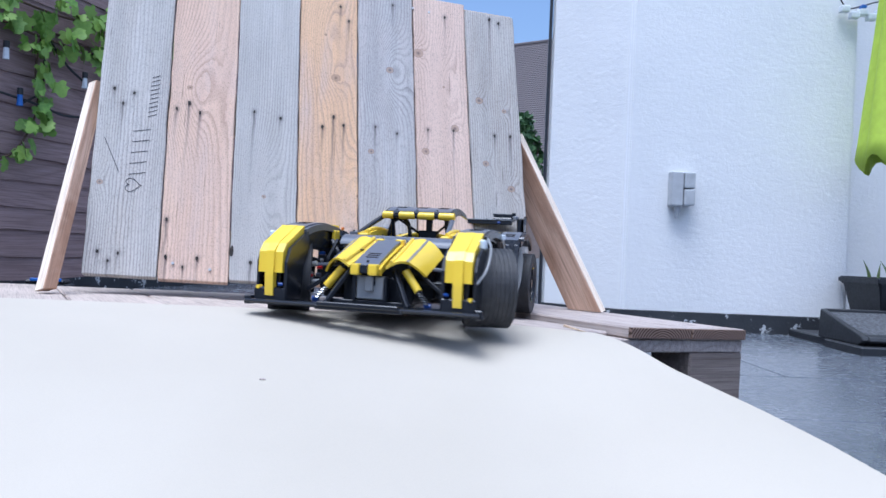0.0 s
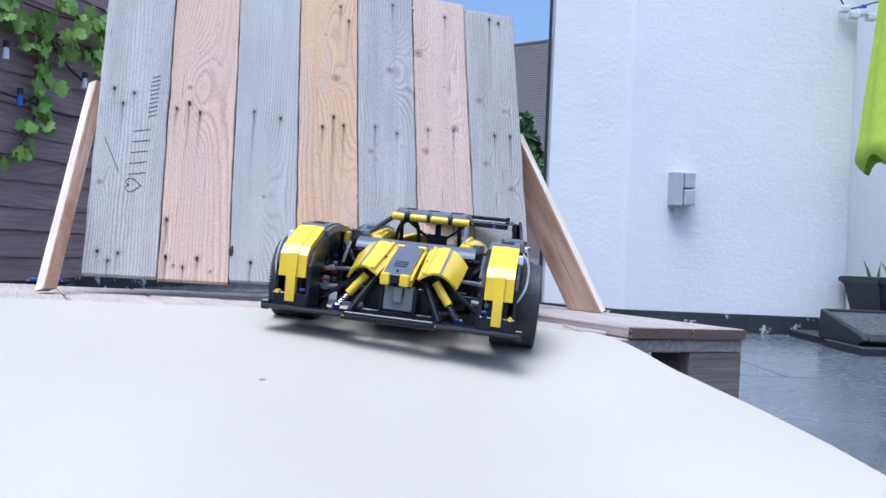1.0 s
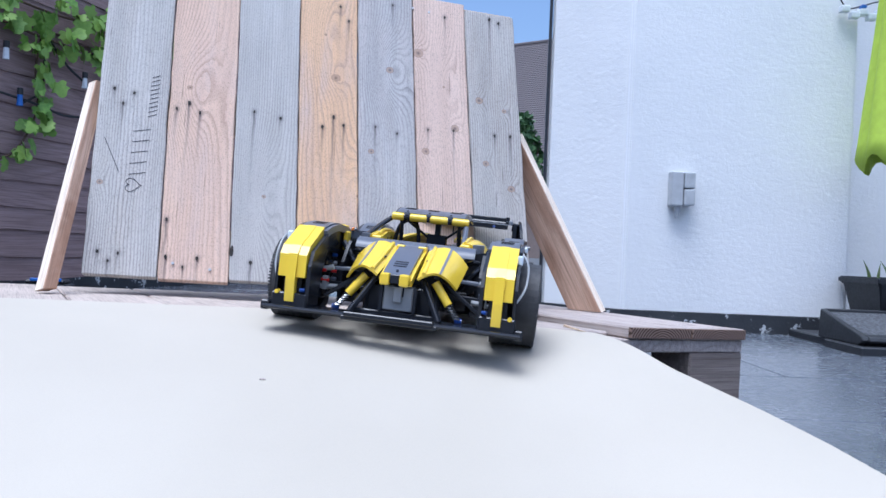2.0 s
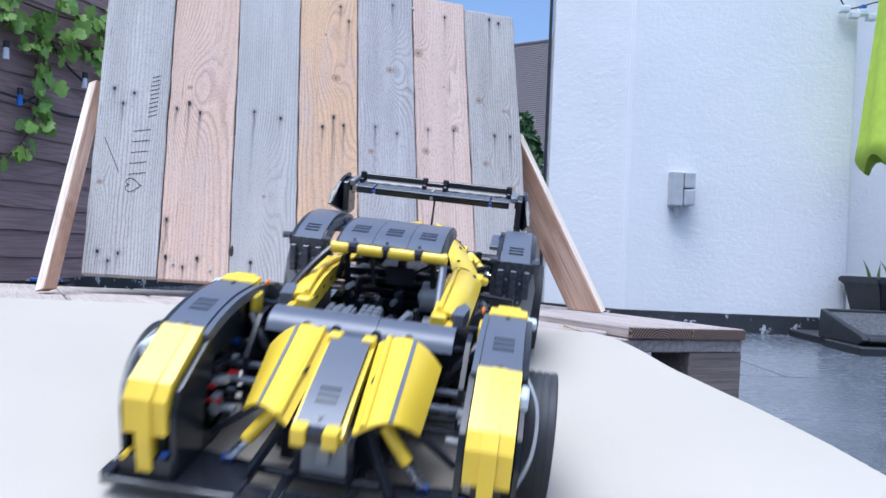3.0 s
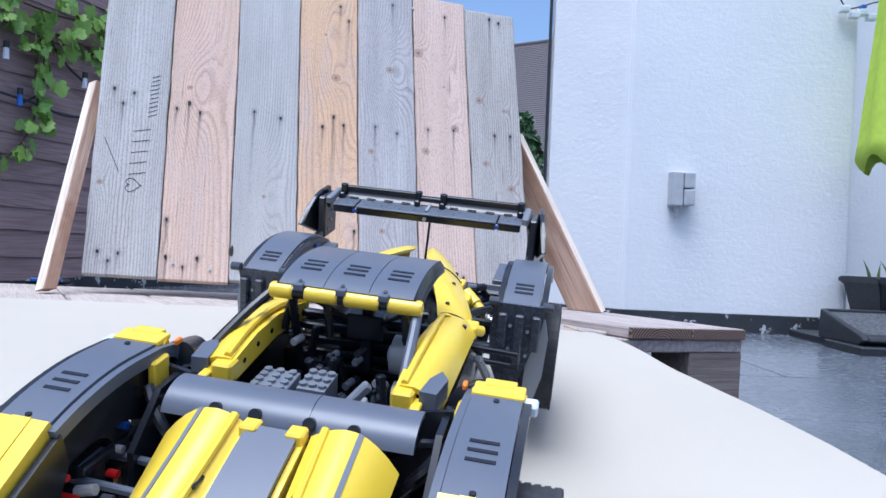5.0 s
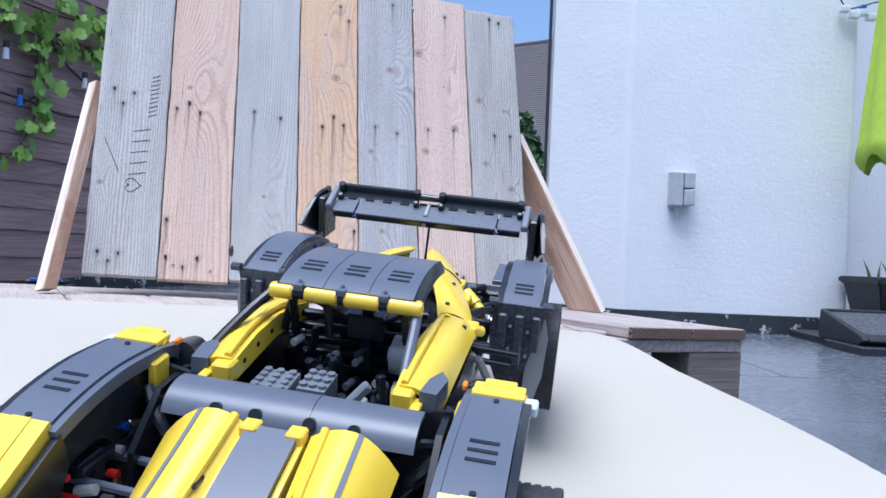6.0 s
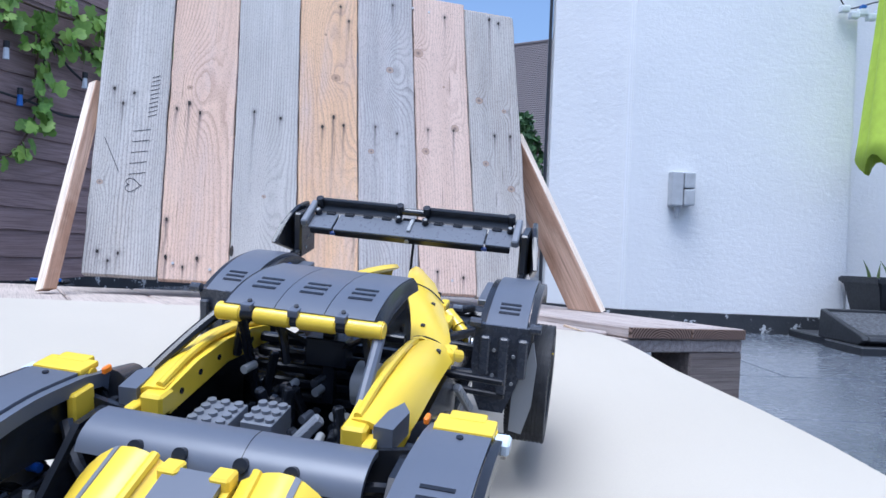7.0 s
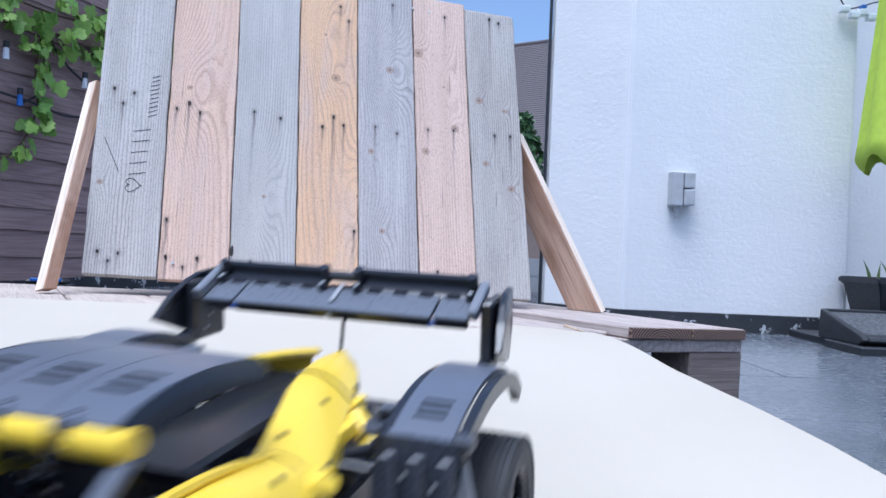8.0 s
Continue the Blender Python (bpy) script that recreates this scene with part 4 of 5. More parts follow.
def front_fender(s):
    xc = s * 0.142
    # yellow nose of the fender: a long middle bar between two shorter side bars
    mid = [(0.002, 0.0), (-0.001, 0.03), (0.001, 0.066), (0.012, 0.078), (0.070, 0.1075)]
    side = [(0.003, 0.034), (0.003, 0.0645), (0.013, 0.0772), (0.070, 0.1068)]
    nose = cpart("fender_nose", P_YEL, lambda bm: strip(bm, mid, xc - 0.0065, xc + 0.0065, 0.011), "glossy yellow fender nose")
    for d in (-1, 1):
        cpart("nose_side", P_YEL, lambda bm: strip(bm, side, xc + d * 0.0128 - 0.0062, xc + d * 0.0128 + 0.0062, 0.013), parent=nose)
    arch = cpart("fender_arch", P_DGR, lambda bm: strip(bm, F_ARCH, xc - 0.018, xc + 0.018, 0.0035), "dark grey vented fender arch", smooth=True)
    vents(arch, xc, F_ARCH, 0.37, gap=0.0052)
    for d in (-1, 1):
        inner = [(y, z - 0.002) for y, z in F_ARCH] + [(0.205, 0.102), (0.222, 0.085)]
        cpart("arch_rim", P_BLK if d * s > 0 else P_DGR, lambda bm: strip(bm, inner, xc + d * 0.0215 - 0.0028, xc + d * 0.0215 + 0.0028, 0.010), parent=arch, smooth=True)
    cpart("arch_liner", P_BLK, lambda bm: strip(bm, [(y, z - 0.0045) for y, z in F_ARCH] + [(0.205, 0.096), (0.218, 0.080)], xc - 0.017, xc + 0.017, 0.013), "black arch liner", parent=arch)
    for y in (0.0755, 0.176):
        _, z, _ = on_path(F_ARCH, (y - 0.068) / 0.117)
        cpart("pin_hole", P_BLK, lambda bm: rod(bm, (xc, y, z - 0.002), (xc, y, z + 0.0012), 0.0022, 10), parent=arch)
    rear = cpart("fender_tail", P_YEL, lambda bm: (
        box(bm, xc - 0.019, xc + 0.019, 0.185, 0.204, 0.1055, 0.1105, 0.0018, seg=2),
        box(bm, xc - 0.012, xc + 0.012, 0.198, 0.209, 0.1050, 0.1112, 0.0018, seg=2),
        rod(bm, (xc - 0.020, 0.196, 0.1035), (xc + 0.020, 0.196, 0.1035), 0.0044, 12)), "yellow cap behind the arch")
    cpart("tail_light", P_ORG, lambda bm: sb(bm, s, 0.114, 0.1175, 0.198, 0.206, 0.103, 0.108, bevel=0.001), "orange lamp block", parent=rear)
    cpart("clear_block", P_CLR, lambda bm: sb(bm, s, 0.160, 0.171, 0.184, 0.197, 0.098, 0.1065, bevel=0.0015), "clear plastic block", parent=rear)
    cpart("inner_strut", P_YEL, lambda bm: sb(bm, s, 0.114, 0.121, 0.168, 0.188, 0.072, 0.102, bevel=0.0015), "yellow inner strut", parent=rear)
    # black wheel well behind the tyre and along the arch
    well = [(y, z - 0.004) for y, z in F_ARCH] + [(0.205, 0.098), (0.216, 0.080), (0.214, 0.010), (0.200, 0.010), (0.190, 0.034), (0.172, 0.054), (0.145, 0.067), (0.110, 0.071), (0.078, 0.066)]
    cpart("wheel_well", P_BLK, lambda bm: prism(bm, well, "x", *sorted((s * 0.1235, s * 0.1265))), "black wheel well panel")
    cpart("wheel_well_back", P_BLK, lambda bm: prism(bm, [(s * 0.106, 0.0), (s * 0.108, 0.070), (s * 0.124, 0.096), (s * 0.158, 0.096), (s * 0.160, 0.020), (s * 0.150, 0.0)], "y", 0.202, 0.207), "black panel behind the front wheel")
    # black bargeboard, inner wheel arch and lamp
    barge = cpart("bargeboard", P_BLK, lambda bm: prism(bm, [(0.008, -0.006), (0.006, 0.05), (0.016, 0.071), (0.072, 0.098), (0.078, 0.075), (0.06, 0.04), (0.055, -0.006)], "x", *sorted((s * 0.1165, s * 0.1215))), "black fender inner panel")
    cpart("bargeboard", P_BLK, lambda bm: prism(bm, [(0.010, -0.006), (0.008, 0.05), (0.018, 0.071), (0.072, 0.098), (0.082, 0.075), (0.068, 0.04), (0.045, -0.008)], "x", *sorted((s * 0.1625, s * 0.1665))), "black fender outer panel")
    cpart("blue_pin", P_BLU, lambda bm: rod(bm, (s * 0.1225, 0.006, 0.017), (s * 0.1285, 0.003, 0.017), 0.0024, 10), parent=barge)
    cpart("head_lamp", P_CLR, lambda bm: sb(bm, s, 0.1605, 0.1685, 0.044, 0.066, 0.083, 0.097, bevel=0.002), "clear head lamp")
    cpart("fender_foot", P_BLK, lambda bm: (sb(bm, s, 0.118, 0.168, 0.004, 0.028, -0.008, 0.012, bevel=0.002), sb(bm, s, 0.13, 0.155, 0.014, 0.05, 0.01, 0.058)))
    cpart("hose", P_GRY, lambda bm: hose(bm, [(s * 0.164, 0.075, 0.102), (s * 0.176, 0.052, 0.085), (s * 0.176, 0.03, 0.055), (s * 0.166, 0.012, 0.034)], 0.0016), "thin grey hose", smooth=True)
    cpart("pin", P_YEL, lambda bm: rod(bm, (s * 0.160, 0.001, 0.012), (s * 0.160, 0.012, 0.012), 0.0030, 10))


def rear_fender(s):
    xc = s * 0.139
    plate = cpart("fender_plate", P_DK2, lambda bm: prism(bm, [(s * 0.110, 0.060), (s * 0.112, 0.097), (s * 0.163, 0.097), (s * 0.160, 0.066), (s * 0.148, 0.030), (s * 0.142, 0.014), (s * 0.120, 0.014), (s * 0.113, 0.030)], "y", 0.397, 0.403), "charcoal rear fender front plate")
    for d in (-0.017, 0.0, 0.017):
        cpart("plate_rib", P_DK2, lambda bm: box(bm, xc + d - 0.0045, xc + d + 0.0045, 0.391, 0.3965, 0.034 + abs(d), 0.088, 0.0015), parent=plate)
    cpart("side_guard", P_GRY, lambda bm: prism(bm, [(s * 0.1635, 0.086), (s * 0.169, 0.060), (s * 0.167, 0.020), (s * 0.160, -0.008), (s * 0.148, -0.006), (s * 0.1485, 0.028), (s * 0.1605, 0.066)], "y", 0.404, 0.408), "pale grey fender side guard", parent=plate)
    for x, z in ((-0.009, 0.050), (0.009, 0.044), (-0.009, 0.074), (0.009, 0.070)):
        cpart("pin", P_GRY, lambda bm: rod(bm, (xc + x, 0.3955, z), (xc + x, 0.398, z), 0.0017, 8), parent=plate)
    for x in (0.112, 0.166):
        cpart("lug", P_DK2, lambda bm: rod(bm, (s * (x - 0.005), 0.396, 0.0985), (s * (x + 0.005), 0.396, 0.0985), 0.0045, 10), parent=plate)
    arch = cpart("fender_arch", P_DGR, lambda bm: strip(bm, R_ARCH, xc - 0.0185, xc + 0.0185, 0.0035), "dark grey vented rear fender arch", smooth=True)
    vents(arch, xc, R_ARCH, 0.16, gap=0.0030)
    for d in (-1, 1):
        cpart("arch_rim", P_BLK, lambda bm: strip(bm, [(y, z - 0.003) for y, z in R_ARCH], xc + d * 0.0225 - 0.003, xc + d * 0.0225 + 0.003, 0.011), parent=arch, smooth=True)
    cpart("blue_pin", P_BLU, lambda bm: rod(bm, (s * 0.111, 0.49, 0.100), (s * 0.118, 0.49, 0.100), 0.0030, 10), parent=arch)


def splitter():
    sp = cpart("splitter", P_BLK, lambda bm: box(bm, -0.066, 0.066, -0.006, 0.022, -0.0145, -0.008, 0.0015), "black front splitter")
    for s in (-1, 1):
        cpart("splitter_wing", P_BLK, lambda bm: prism(bm, [(s * 0.060, 0.000), (s * 0.176, -0.003), (s * 0.178, 0.018), (s * 0.150, 0.045), (s * 0.118, 0.060), (s * 0.060, 0.052)], "z", -0.0125, -0.0065), parent=sp)
        cpart("splitter_edge", P_BLK, lambda bm: rod(bm, (s * 0.060, -0.002, -0.0085), (s * 0.176, -0.004, -0.0085), 0.0032, 8), parent=sp)
        cpart("end_lug", P_BLK, lambda bm: sb(bm, s, 0.168, 0.179, -0.004, 0.016, -0.014, -0.001, bevel=0.0015), parent=sp)
    cpart("splitter_bar", P_BLK, lambda bm: (beam(bm, (-0.060, 0.040, -0.004), (0.060, 0.040, -0.004), 0.0078), beam(bm, (-0.030, 0.0, -0.010), (-0.030, 0.11, -0.008), 0.0078), beam(bm, (0.030, 0.0, -0.010), (0.030, 0.11, -0.008), 0.0078)), "black cross bar", parent=sp)
    cpart("splitter_lip", P_BLK, lambda bm: beam(bm, (-0.058, -0.007, -0.006), (0.058, -0.007, -0.006), 0.0065, False), parent=sp)


def nose_and_hood():
    path = [(0.026, 0.0525), (0.036, 0.0580), (0.060, 0.0680), (0.095, 0.0810), (0.130, 0.0915)]
    n = cpart("nose_panel", P_DGR, lambda bm: strip(bm, path, -0.0205, 0.0165, 0.004), "dark grey vented nose panel", smooth=True)
    vents(n, -0.002, path, 0.30, gap=0.0048)
    low = [(0.024, 0.0465)] + [(y, z - 0.005) for y, z in path[1:]]
    for a, b in ((-0.0245, -0.0208), (0.0168, 0.0212)):
        cpart("nose_rail", P_YEL, lambda bm: strip(bm, low, a, b, 0.010), "yellow rail", parent=n)
    for a, b in ((-0.0222, -0.0088), (0.0048, 0.0186)):
        cpart("nose_block", P_YEL, lambda bm: box(bm, a, b, 0.014, 0.032, 0.0370, 0.0540, 0.003, seg=2), "yellow nose block", parent=n)
    cpart("pin_hole", P_BLK, lambda bm: (box(bm, -0.0085, 0.0045, 0.017, 0.033, 0.040, 0.0525, 0.001), rod(bm, (-0.002, 0.034, 0.056), (-0.002, 0.0325, 0.0585), 0.002, 8)), parent=n)
    for a, b in ((-0.025, -0.012), (0.008, 0.021)):
        cpart("hood_block", P_YEL, lambda bm: box(bm, a, b, 0.124, 0.137, 0.081, 0.0925, 0.0015), "yellow block")
    cpart("motor_box", P_GRY, lambda bm: (box(bm, -0.019, 0.023, 0.036, 0.06, 0.002, 0.036, 0.0015), box(bm, -0.004, 0.008, 0.030, 0.04, 0.014, 0.036, 0.001)), "light grey motor box")
    cpart("motor_notch", P_BLK, lambda bm: (box(bm, -0.004, 0.010, 0.0345, 0.037, 0.022, 0.036), box(bm, -0.024, -0.0195, 0.034, 0.05, 0.0, 0.036), box(bm, 0.0235, 0.028, 0.034, 0.05, 0.0, 0.036)))
    for s in (-1, 1):
        rows = []
        for i in range(9):
            v = i / 8
            row = []
            for k in range(9):
                u = k / 8
                x = (0.0275 - 0.005 * v) + (0.053 + 0.010 * v) * u
                y = (0.026 + 0.034 * u * u) + (0.136 - 0.026 - 0.034 * u * u) * v
                z = 0.050 + 0.036 * v + 0.016 * math.sin(math.pi * min(1, u * 0.8)) - (0.020 + 0.006 * v) * u * u
                row.append((s * x, y, z))
            rows.append(row)
        hood = cpart("hood_panel", P_YEL, lambda bm: loft(bm, rows, 0.0035), "curved yellow hood panel", smooth=True)
        stripe = [[tuple(Vector(r[4]).lerp(Vector(r[5]), f) + Vector((0, -0.0003, 0.0009))) for f in (0.3, 0.75)] for r in rows]
        cpart("hood_stripe", P_SLT, lambda bm: loft(bm, stripe, 0.0014), "grey stripe", parent=hood)
        ridge = [tuple(Vector(r[1]).lerp(Vector(r[2]), 0.3) + Vector((0, 0, 0.0012))) for r in rows]
        cpart("hood_ridge", P_YEL, lambda bm: hose(bm, ridge, 0.0032, 10, 8), parent=hood, smooth=True)
        p = Vector(rows[4][1]).lerp(Vector(rows[5][1]), 0.2)
        cpart("hood_hole", P_BLK, lambda bm: box(bm, p.x - 0.0022, p.x + 0.0022, p.y - 0.007, p.y + 0.007, p.z - 0.001, p.z + 0.0022, 0.0009, None), parent=hood)
        # shocks and wishbones
        a, b, c = Vector((s * 0.050, 0.055, 0.046)), Vector((s * 0.072, 0.05, 0.017)), Vector((s * 0.088, 0.048, -0.003))
        shock = cpart("shock_absorber", P_YEL, lambda bm: rod(bm, a, b, 0.0062, 12), "yellow shock absorber", smooth=True)
        cpart("spring", P_SPR, lambda bm: hose(bm, [b.lerp(c, i / 22) + Vector((s * 0.0052 * math.cos(i * 1.6), 0.0052 * math.sin(i * 1.6), 0)) for i in range(23)], 0.0011, 70, 5), "steel spring", parent=shock)
        cpart("shock_rod", P_BLK, lambda bm: rod(bm, b, c, 0.0030, 8), parent=shock)
        cpart("shock_foot", P_BLU, lambda bm: rod(bm, c + Vector((-0.005, 0, 0)), c + Vector((0.005, 0, 0)), 0.0038, 10), parent=shock)
        for y, z in ((0.09, 0.052), (0.09, 0.030), (0.125, 0.05), (0.125, 0.022)):
            cpart("wishbone", P_DGR if z > 0.04 else P_BLK, lambda bm: beam(bm, (s * 0.045, y, z), (s * 0.145, y + 0.012, z - 0.006), 0.0052, False), "suspension arm")
        cpart("push_rod", P_BLK, lambda bm: (beam(bm, (s * 0.035, 0.05, 0.044), (s * 0.062, 0.03, -0.004), 0.0078), beam(bm, (s * 0.055, 0.075, 0.05), (s * 0.11, 0.07, 0.01), 0.006)), "black front strut")
        for k in range(3):
            cpart("red_axle", P_RED, lambda bm: rod(bm, (s * (0.112 + 0.006 * k), 0.085, 0.03 + 0.014 * k), (s * (0.126 + 0.006 * k), 0.085, 0.03 + 0.014 * k), 0.0025, 8))
        cpart("hub_pin", P_GRY, lambda bm: rod(bm, (s * 0.108, 0.09, 0.05), (s * 0.122, 0.09, 0.046), 0.004, 8), "grey hub pin")
        cpart("hub_pin", P_GRY, lambda bm: rod(bm, (s * 0.1, 0.09, 0.022), (s * 0.125, 0.088, 0.02), 0.0036, 8), "grey hub pin")
        cpart("hub_block", P_GRY, lambda bm: box(bm, s * 0.118 - 0.004, s * 0.118 + 0.004, 0.083, 0.094, 0.016, 0.036, 0.001), "grey hub block")


def cowl():
    path = [(0.141, 0.0815), (0.145, 0.0890), (0.153, 0.0945), (0.164, 0.0970), (0.174, 0.0955)]
    path = [(p[0], p[1]) for p in (tuple(q) for q in spline([(y, z, 0) for y, z in path], 10))]
    c = cpart("cowl_panel", P_DGR, lambda bm: strip(bm, path, -0.093, 0.093, 0.004), "dark grey curved cowl panel", smooth=True)
    for x in (-0.052, -0.022, 0.018, 0.05):
        cpart("cowl_hole", P_BLK, lambda bm: rod(bm, (x, 0.1422, 0.0905), (x, 0.1490, 0.0870), 0.0046, 14), parent=c)
    cpart("cowl_seam", P_BLK, lambda bm: strip(bm, [(y - 0.0002, z + 0.0002) for y, z in path], 0.0158, 0.0164, 0.004), parent=c)


def roof():
    bar_y, bar_z = 0.264, 0.134
    bar = cpart("roof_bar", P_BLK, lambda bm: rod(bm, (-0.064, bar_y, bar_z), (0.064, bar_y, bar_z), 0.0056, 12), "black and yellow roof front bar", smooth=True)
    for a, b in ((-0.065, -0.047), (-0.034, -0.007), (0.001, 0.029), (0.039, 0.065)):
        cpart("bar_sleeve", P_YEL, lambda bm: (rod(bm, (a, bar_y, bar_z), (b, bar_y, bar_z), 0.0068, 14), rod(bm, (a - 0.0012, bar_y, bar_z), (b + 0.0012, bar_y, bar_z), 0.0058, 14)), "yellow sleeve", parent=bar, smooth=True)
    path = [(0.262, 0.1415), (0.275, 0.1460), (0.298, 0.1495), (0.328, 0.1490), (0.362, 0.1440)]
    path = [(p[0], p[1]) for p in (tuple(q) for q in spline([(y, z, 0) for y, z in path], 14))]
    edges = (-0.059, -0.0195, 0.0200, 0.059)
    for i in range(3):
        r = cpart("roof_panel", P_DGR, lambda bm: strip(bm, path, edges[i] + 0.0003, edges[i + 1] - 0.0003, 0.004), "dark grey vented roof panel", smooth=True)
        vents(r, (edges[i] + edges[i + 1]) / 2, path, 0.32, w=0.019, gap=0.0056)
    for x in (-0.0405, -0.003, 0.034):
        cpart("roof_clip", P_DGR, lambda bm: box(bm, x - 0.0042, x + 0.0042, 0.2575, 0.268, 0.1375, 0.1432, 0.0012, seg=2), "dark grey roof clip", parent=bar)
        cpart("clip_hole", P_BLK, lambda bm: rod(bm, (x, 0.2655, 0.143), (x, 0.2648, 0.1446), 0.0018, 8), parent=bar)
    for s in (-1, 1):
        side = [[(s * 0.060, y, z + 0.0003), (s * 0.0635, y + 0.002, z - 0.005), (s * 0.0645, y + 0.004, z - 0.012)] for y, z in path]
        cpart("roof_side", P_BLK, lambda bm: loft(bm, side, 0.003), "black roof side", smooth=True)
        cpart("screen_pillar", P_DGR if s > 0 else P_BLK, lambda bm: hose(bm, [(s * 0.062, 0.266, 0.128), (s * 0.064, 0.248, 0.118), (s * 0.066, 0.22, 0.10), (s * 0.068, 0.196, 0.076)] if s > 0 else [(s * 0.068, 0.268, 0.130), (s * 0.080, 0.252, 0.118), (s * 0.094, 0.226, 0.100), (s * 0.103, 0.200, 0.084)], 0.0044, 10, 9), "windscreen pillar tube", smooth=True)
        cpart("roof_strut", P_BLK, lambda bm: beam(bm, (s * 0.05, 0.27, 0.128), (s * 0.052, 0.30, 0.05), 0.0066))
    cpart("rear_post", P_BLK, lambda bm: (box(bm, 0.004, 0.014, 0.30, 0.31, 0.05, 0.146, 0.001), box(bm, -0.008, 0.026, 0.294, 0.312, 0.085, 0.108, 0.001)), "black roll post")
    for s in (-1, 1):
        cpart("post_brace", P_BLK, lambda bm: rod(bm, (0.009 + s * 0.012, 0.298, 0.10), (0.009 + s * 0.05, 0.275, 0.128), 0.0022, 8))
    cpart("hoop", P_BLK, lambda bm: hose(bm, [(-0.062, 0.285, 0.09), (-0.055, 0.283, 0.118), (-0.038, 0.283, 0.130), (-0.024, 0.284, 0.118), (-0.020, 0.286, 0.088)], 0.0036, 16, 8), "black bent hose hoop", smooth=True)


def flanks():
    for s in (-1, 1):
        # lower door panel, barrel shaped
        rows = []
        A, B = [(0.067, 0.196, 0.101), (0.079, 0.194, 0.102), (0.091, 0.197, 0.094), (0.099, 0.204, 0.078)], [(0.065, 0.352, 0.0905), (0.078, 0.350, 0.0950), (0.092, 0.352, 0.0920), (0.102, 0.357, 0.0790)]
        for i in range(7):
            v = i / 6
            bul = 0.009 * math.sin(math.pi * v)
            row = spline([Vector(a).lerp(Vector(b), v) + Vector((bul * 0.3, 0, bul)) for a, b in zip(A, B)], 6)
            rows.append([(s * p.x, p.y, p.z) for p in row])
        d = cpart("door_panel", P_YEL, lambda bm: loft(bm, rows, 0.0045), "curved yellow cockpit side panel", smooth=True)
        cpart("door_wedge", P_DGR, lambda bm: prism(bm, [(s * 0.084, 0.190), (s * 0.097, 0.189), (s * 0.101, 0.214), (s * 0.094, 0.226), (s * 0.087, 0.212)], "z", 0.086, 0.1015), "dark grey wedge", parent=d)
        cpart("door_foot", P_YEL, lambda bm: (sb(bm, s, 0.063, 0.080, 0.186, 0.202, 0.084, 0.100, bevel=0.002), sb(bm, s, 0.079, 0.087, 0.180, 0.196, 0.084, 0.093, bevel=0.001)), "yellow connector", parent=d)
        cpart("door_inner", P_YEL, lambda bm: prism(bm, [(0.198, 0.082), (0.198, 0.1000), (0.235, 0.1060), (0.275, 0.1060), (0.315, 0.1000), (0.348, 0.0910), (0.348, 0.076), (0.275, 0.087)], "x", *sorted((s * 0.0645, s * 0.0685))), "yellow inner door face", parent=d)
        cpart("door_ridge", P_YEL, lambda bm: hose(bm, [(s * 0.071, 0.197, 0.1025), (s * 0.0725, 0.235, 0.1085), (s * 0.073, 0.275, 0.1085), (s * 0.071, 0.315, 0.1030), (s * 0.069, 0.348, 0.0935)], 0.003, 10, 8), parent=d, smooth=True)
        for y, z in ((0.212, 0.0925), (0.236, 0.0960), (0.262, 0.0965), (0.288, 0.0945), (0.314, 0.0905)):
            cpart("pin_hole", P_BLK, lambda bm: rod(bm, (s * 0.0637, y, z), (s * 0.066, y, z), 0.0023, 10), parent=d)
        for f in (0.3, 0.85):
            q = Vector(rows[int(f * 6)][4])
            cpart("pin_hole", P_BLK, lambda bm: rod(bm, q + Vector((0, 0, -0.002)), q + Vector((s * 0.001, 0, 0.0012)), 0.0022, 8), parent=d)
        # rear buttress: a long tapering panel that closes in towards the tail
        spine = ((0.352, 0.063, 0.0930, 0.098, 0.0830), (0.372, 0.058, 0.0975, 0.095, 0.0845), (0.400, 0.049, 0.1020, 0.087, 0.0850), (0.430, 0.038, 0.1045, 0.077, 0.0860), (0.460, 0.029, 0.1040, 0.067, 0.0870), (0.490, 0.021, 0.1020, 0.056, 0.0880), (0.520, 0.014, 0.0980, 0.044, 0.0885), (0.545, 0.009, 0.0930, 0.030, 0.0875), (0.560, 0.008, 0.0890, 0.018, 0.0860))
        rows = [[(s * xa, y, za), (s * (0.72 * xa + 0.28 * xb), y, 0.72 * za + 0.28 * zb + 0.0048), (s * (0.35 * xa + 0.65 * xb), y, 0.35 * za + 0.65 * zb + 0.0055), (s * xb, y, zb), (s * (xb + 0.002), y, zb - 0.012)] for y, xa, za, xb, zb in spine]
        b = cpart("buttress", P_YEL, lambda bm: loft(bm, rows, 0.004), "long yellow rear panel tapering to the tail", smooth=True)
        for i, k in ((1, 1), (1, 3), (3, 2), (5, 3)):
            q = Vector(rows[i][k])
            cpart("pin_hole", P_BLK, lambda bm: rod(bm, q + Vector((0, 0, -0.003)), q + Vector((s * 0.0004, -0.0004, 0.0010)), 0.0022, 8), parent=b)
        for i in (0, 4):
            cpart("panel_seam", P_BLK, lambda bm: hose(bm, [tuple(Vector(p) + Vector((0, 0.004, 0.0002))) for p in rows[i][:4]], 0.0007, 12, 5), parent=b)
        for y, x, z in ((0.43, 0.079, 0.082), (0.47, 0.066, 0.083)):
            cpart("panel_rib", P_YEL, lambda bm: box(bm, s * x - 0.004, s * x + 0.004, y - 0.010, y + 0.010, z - 0.006, z + 0.004, 0.002, seg=2), parent=b)
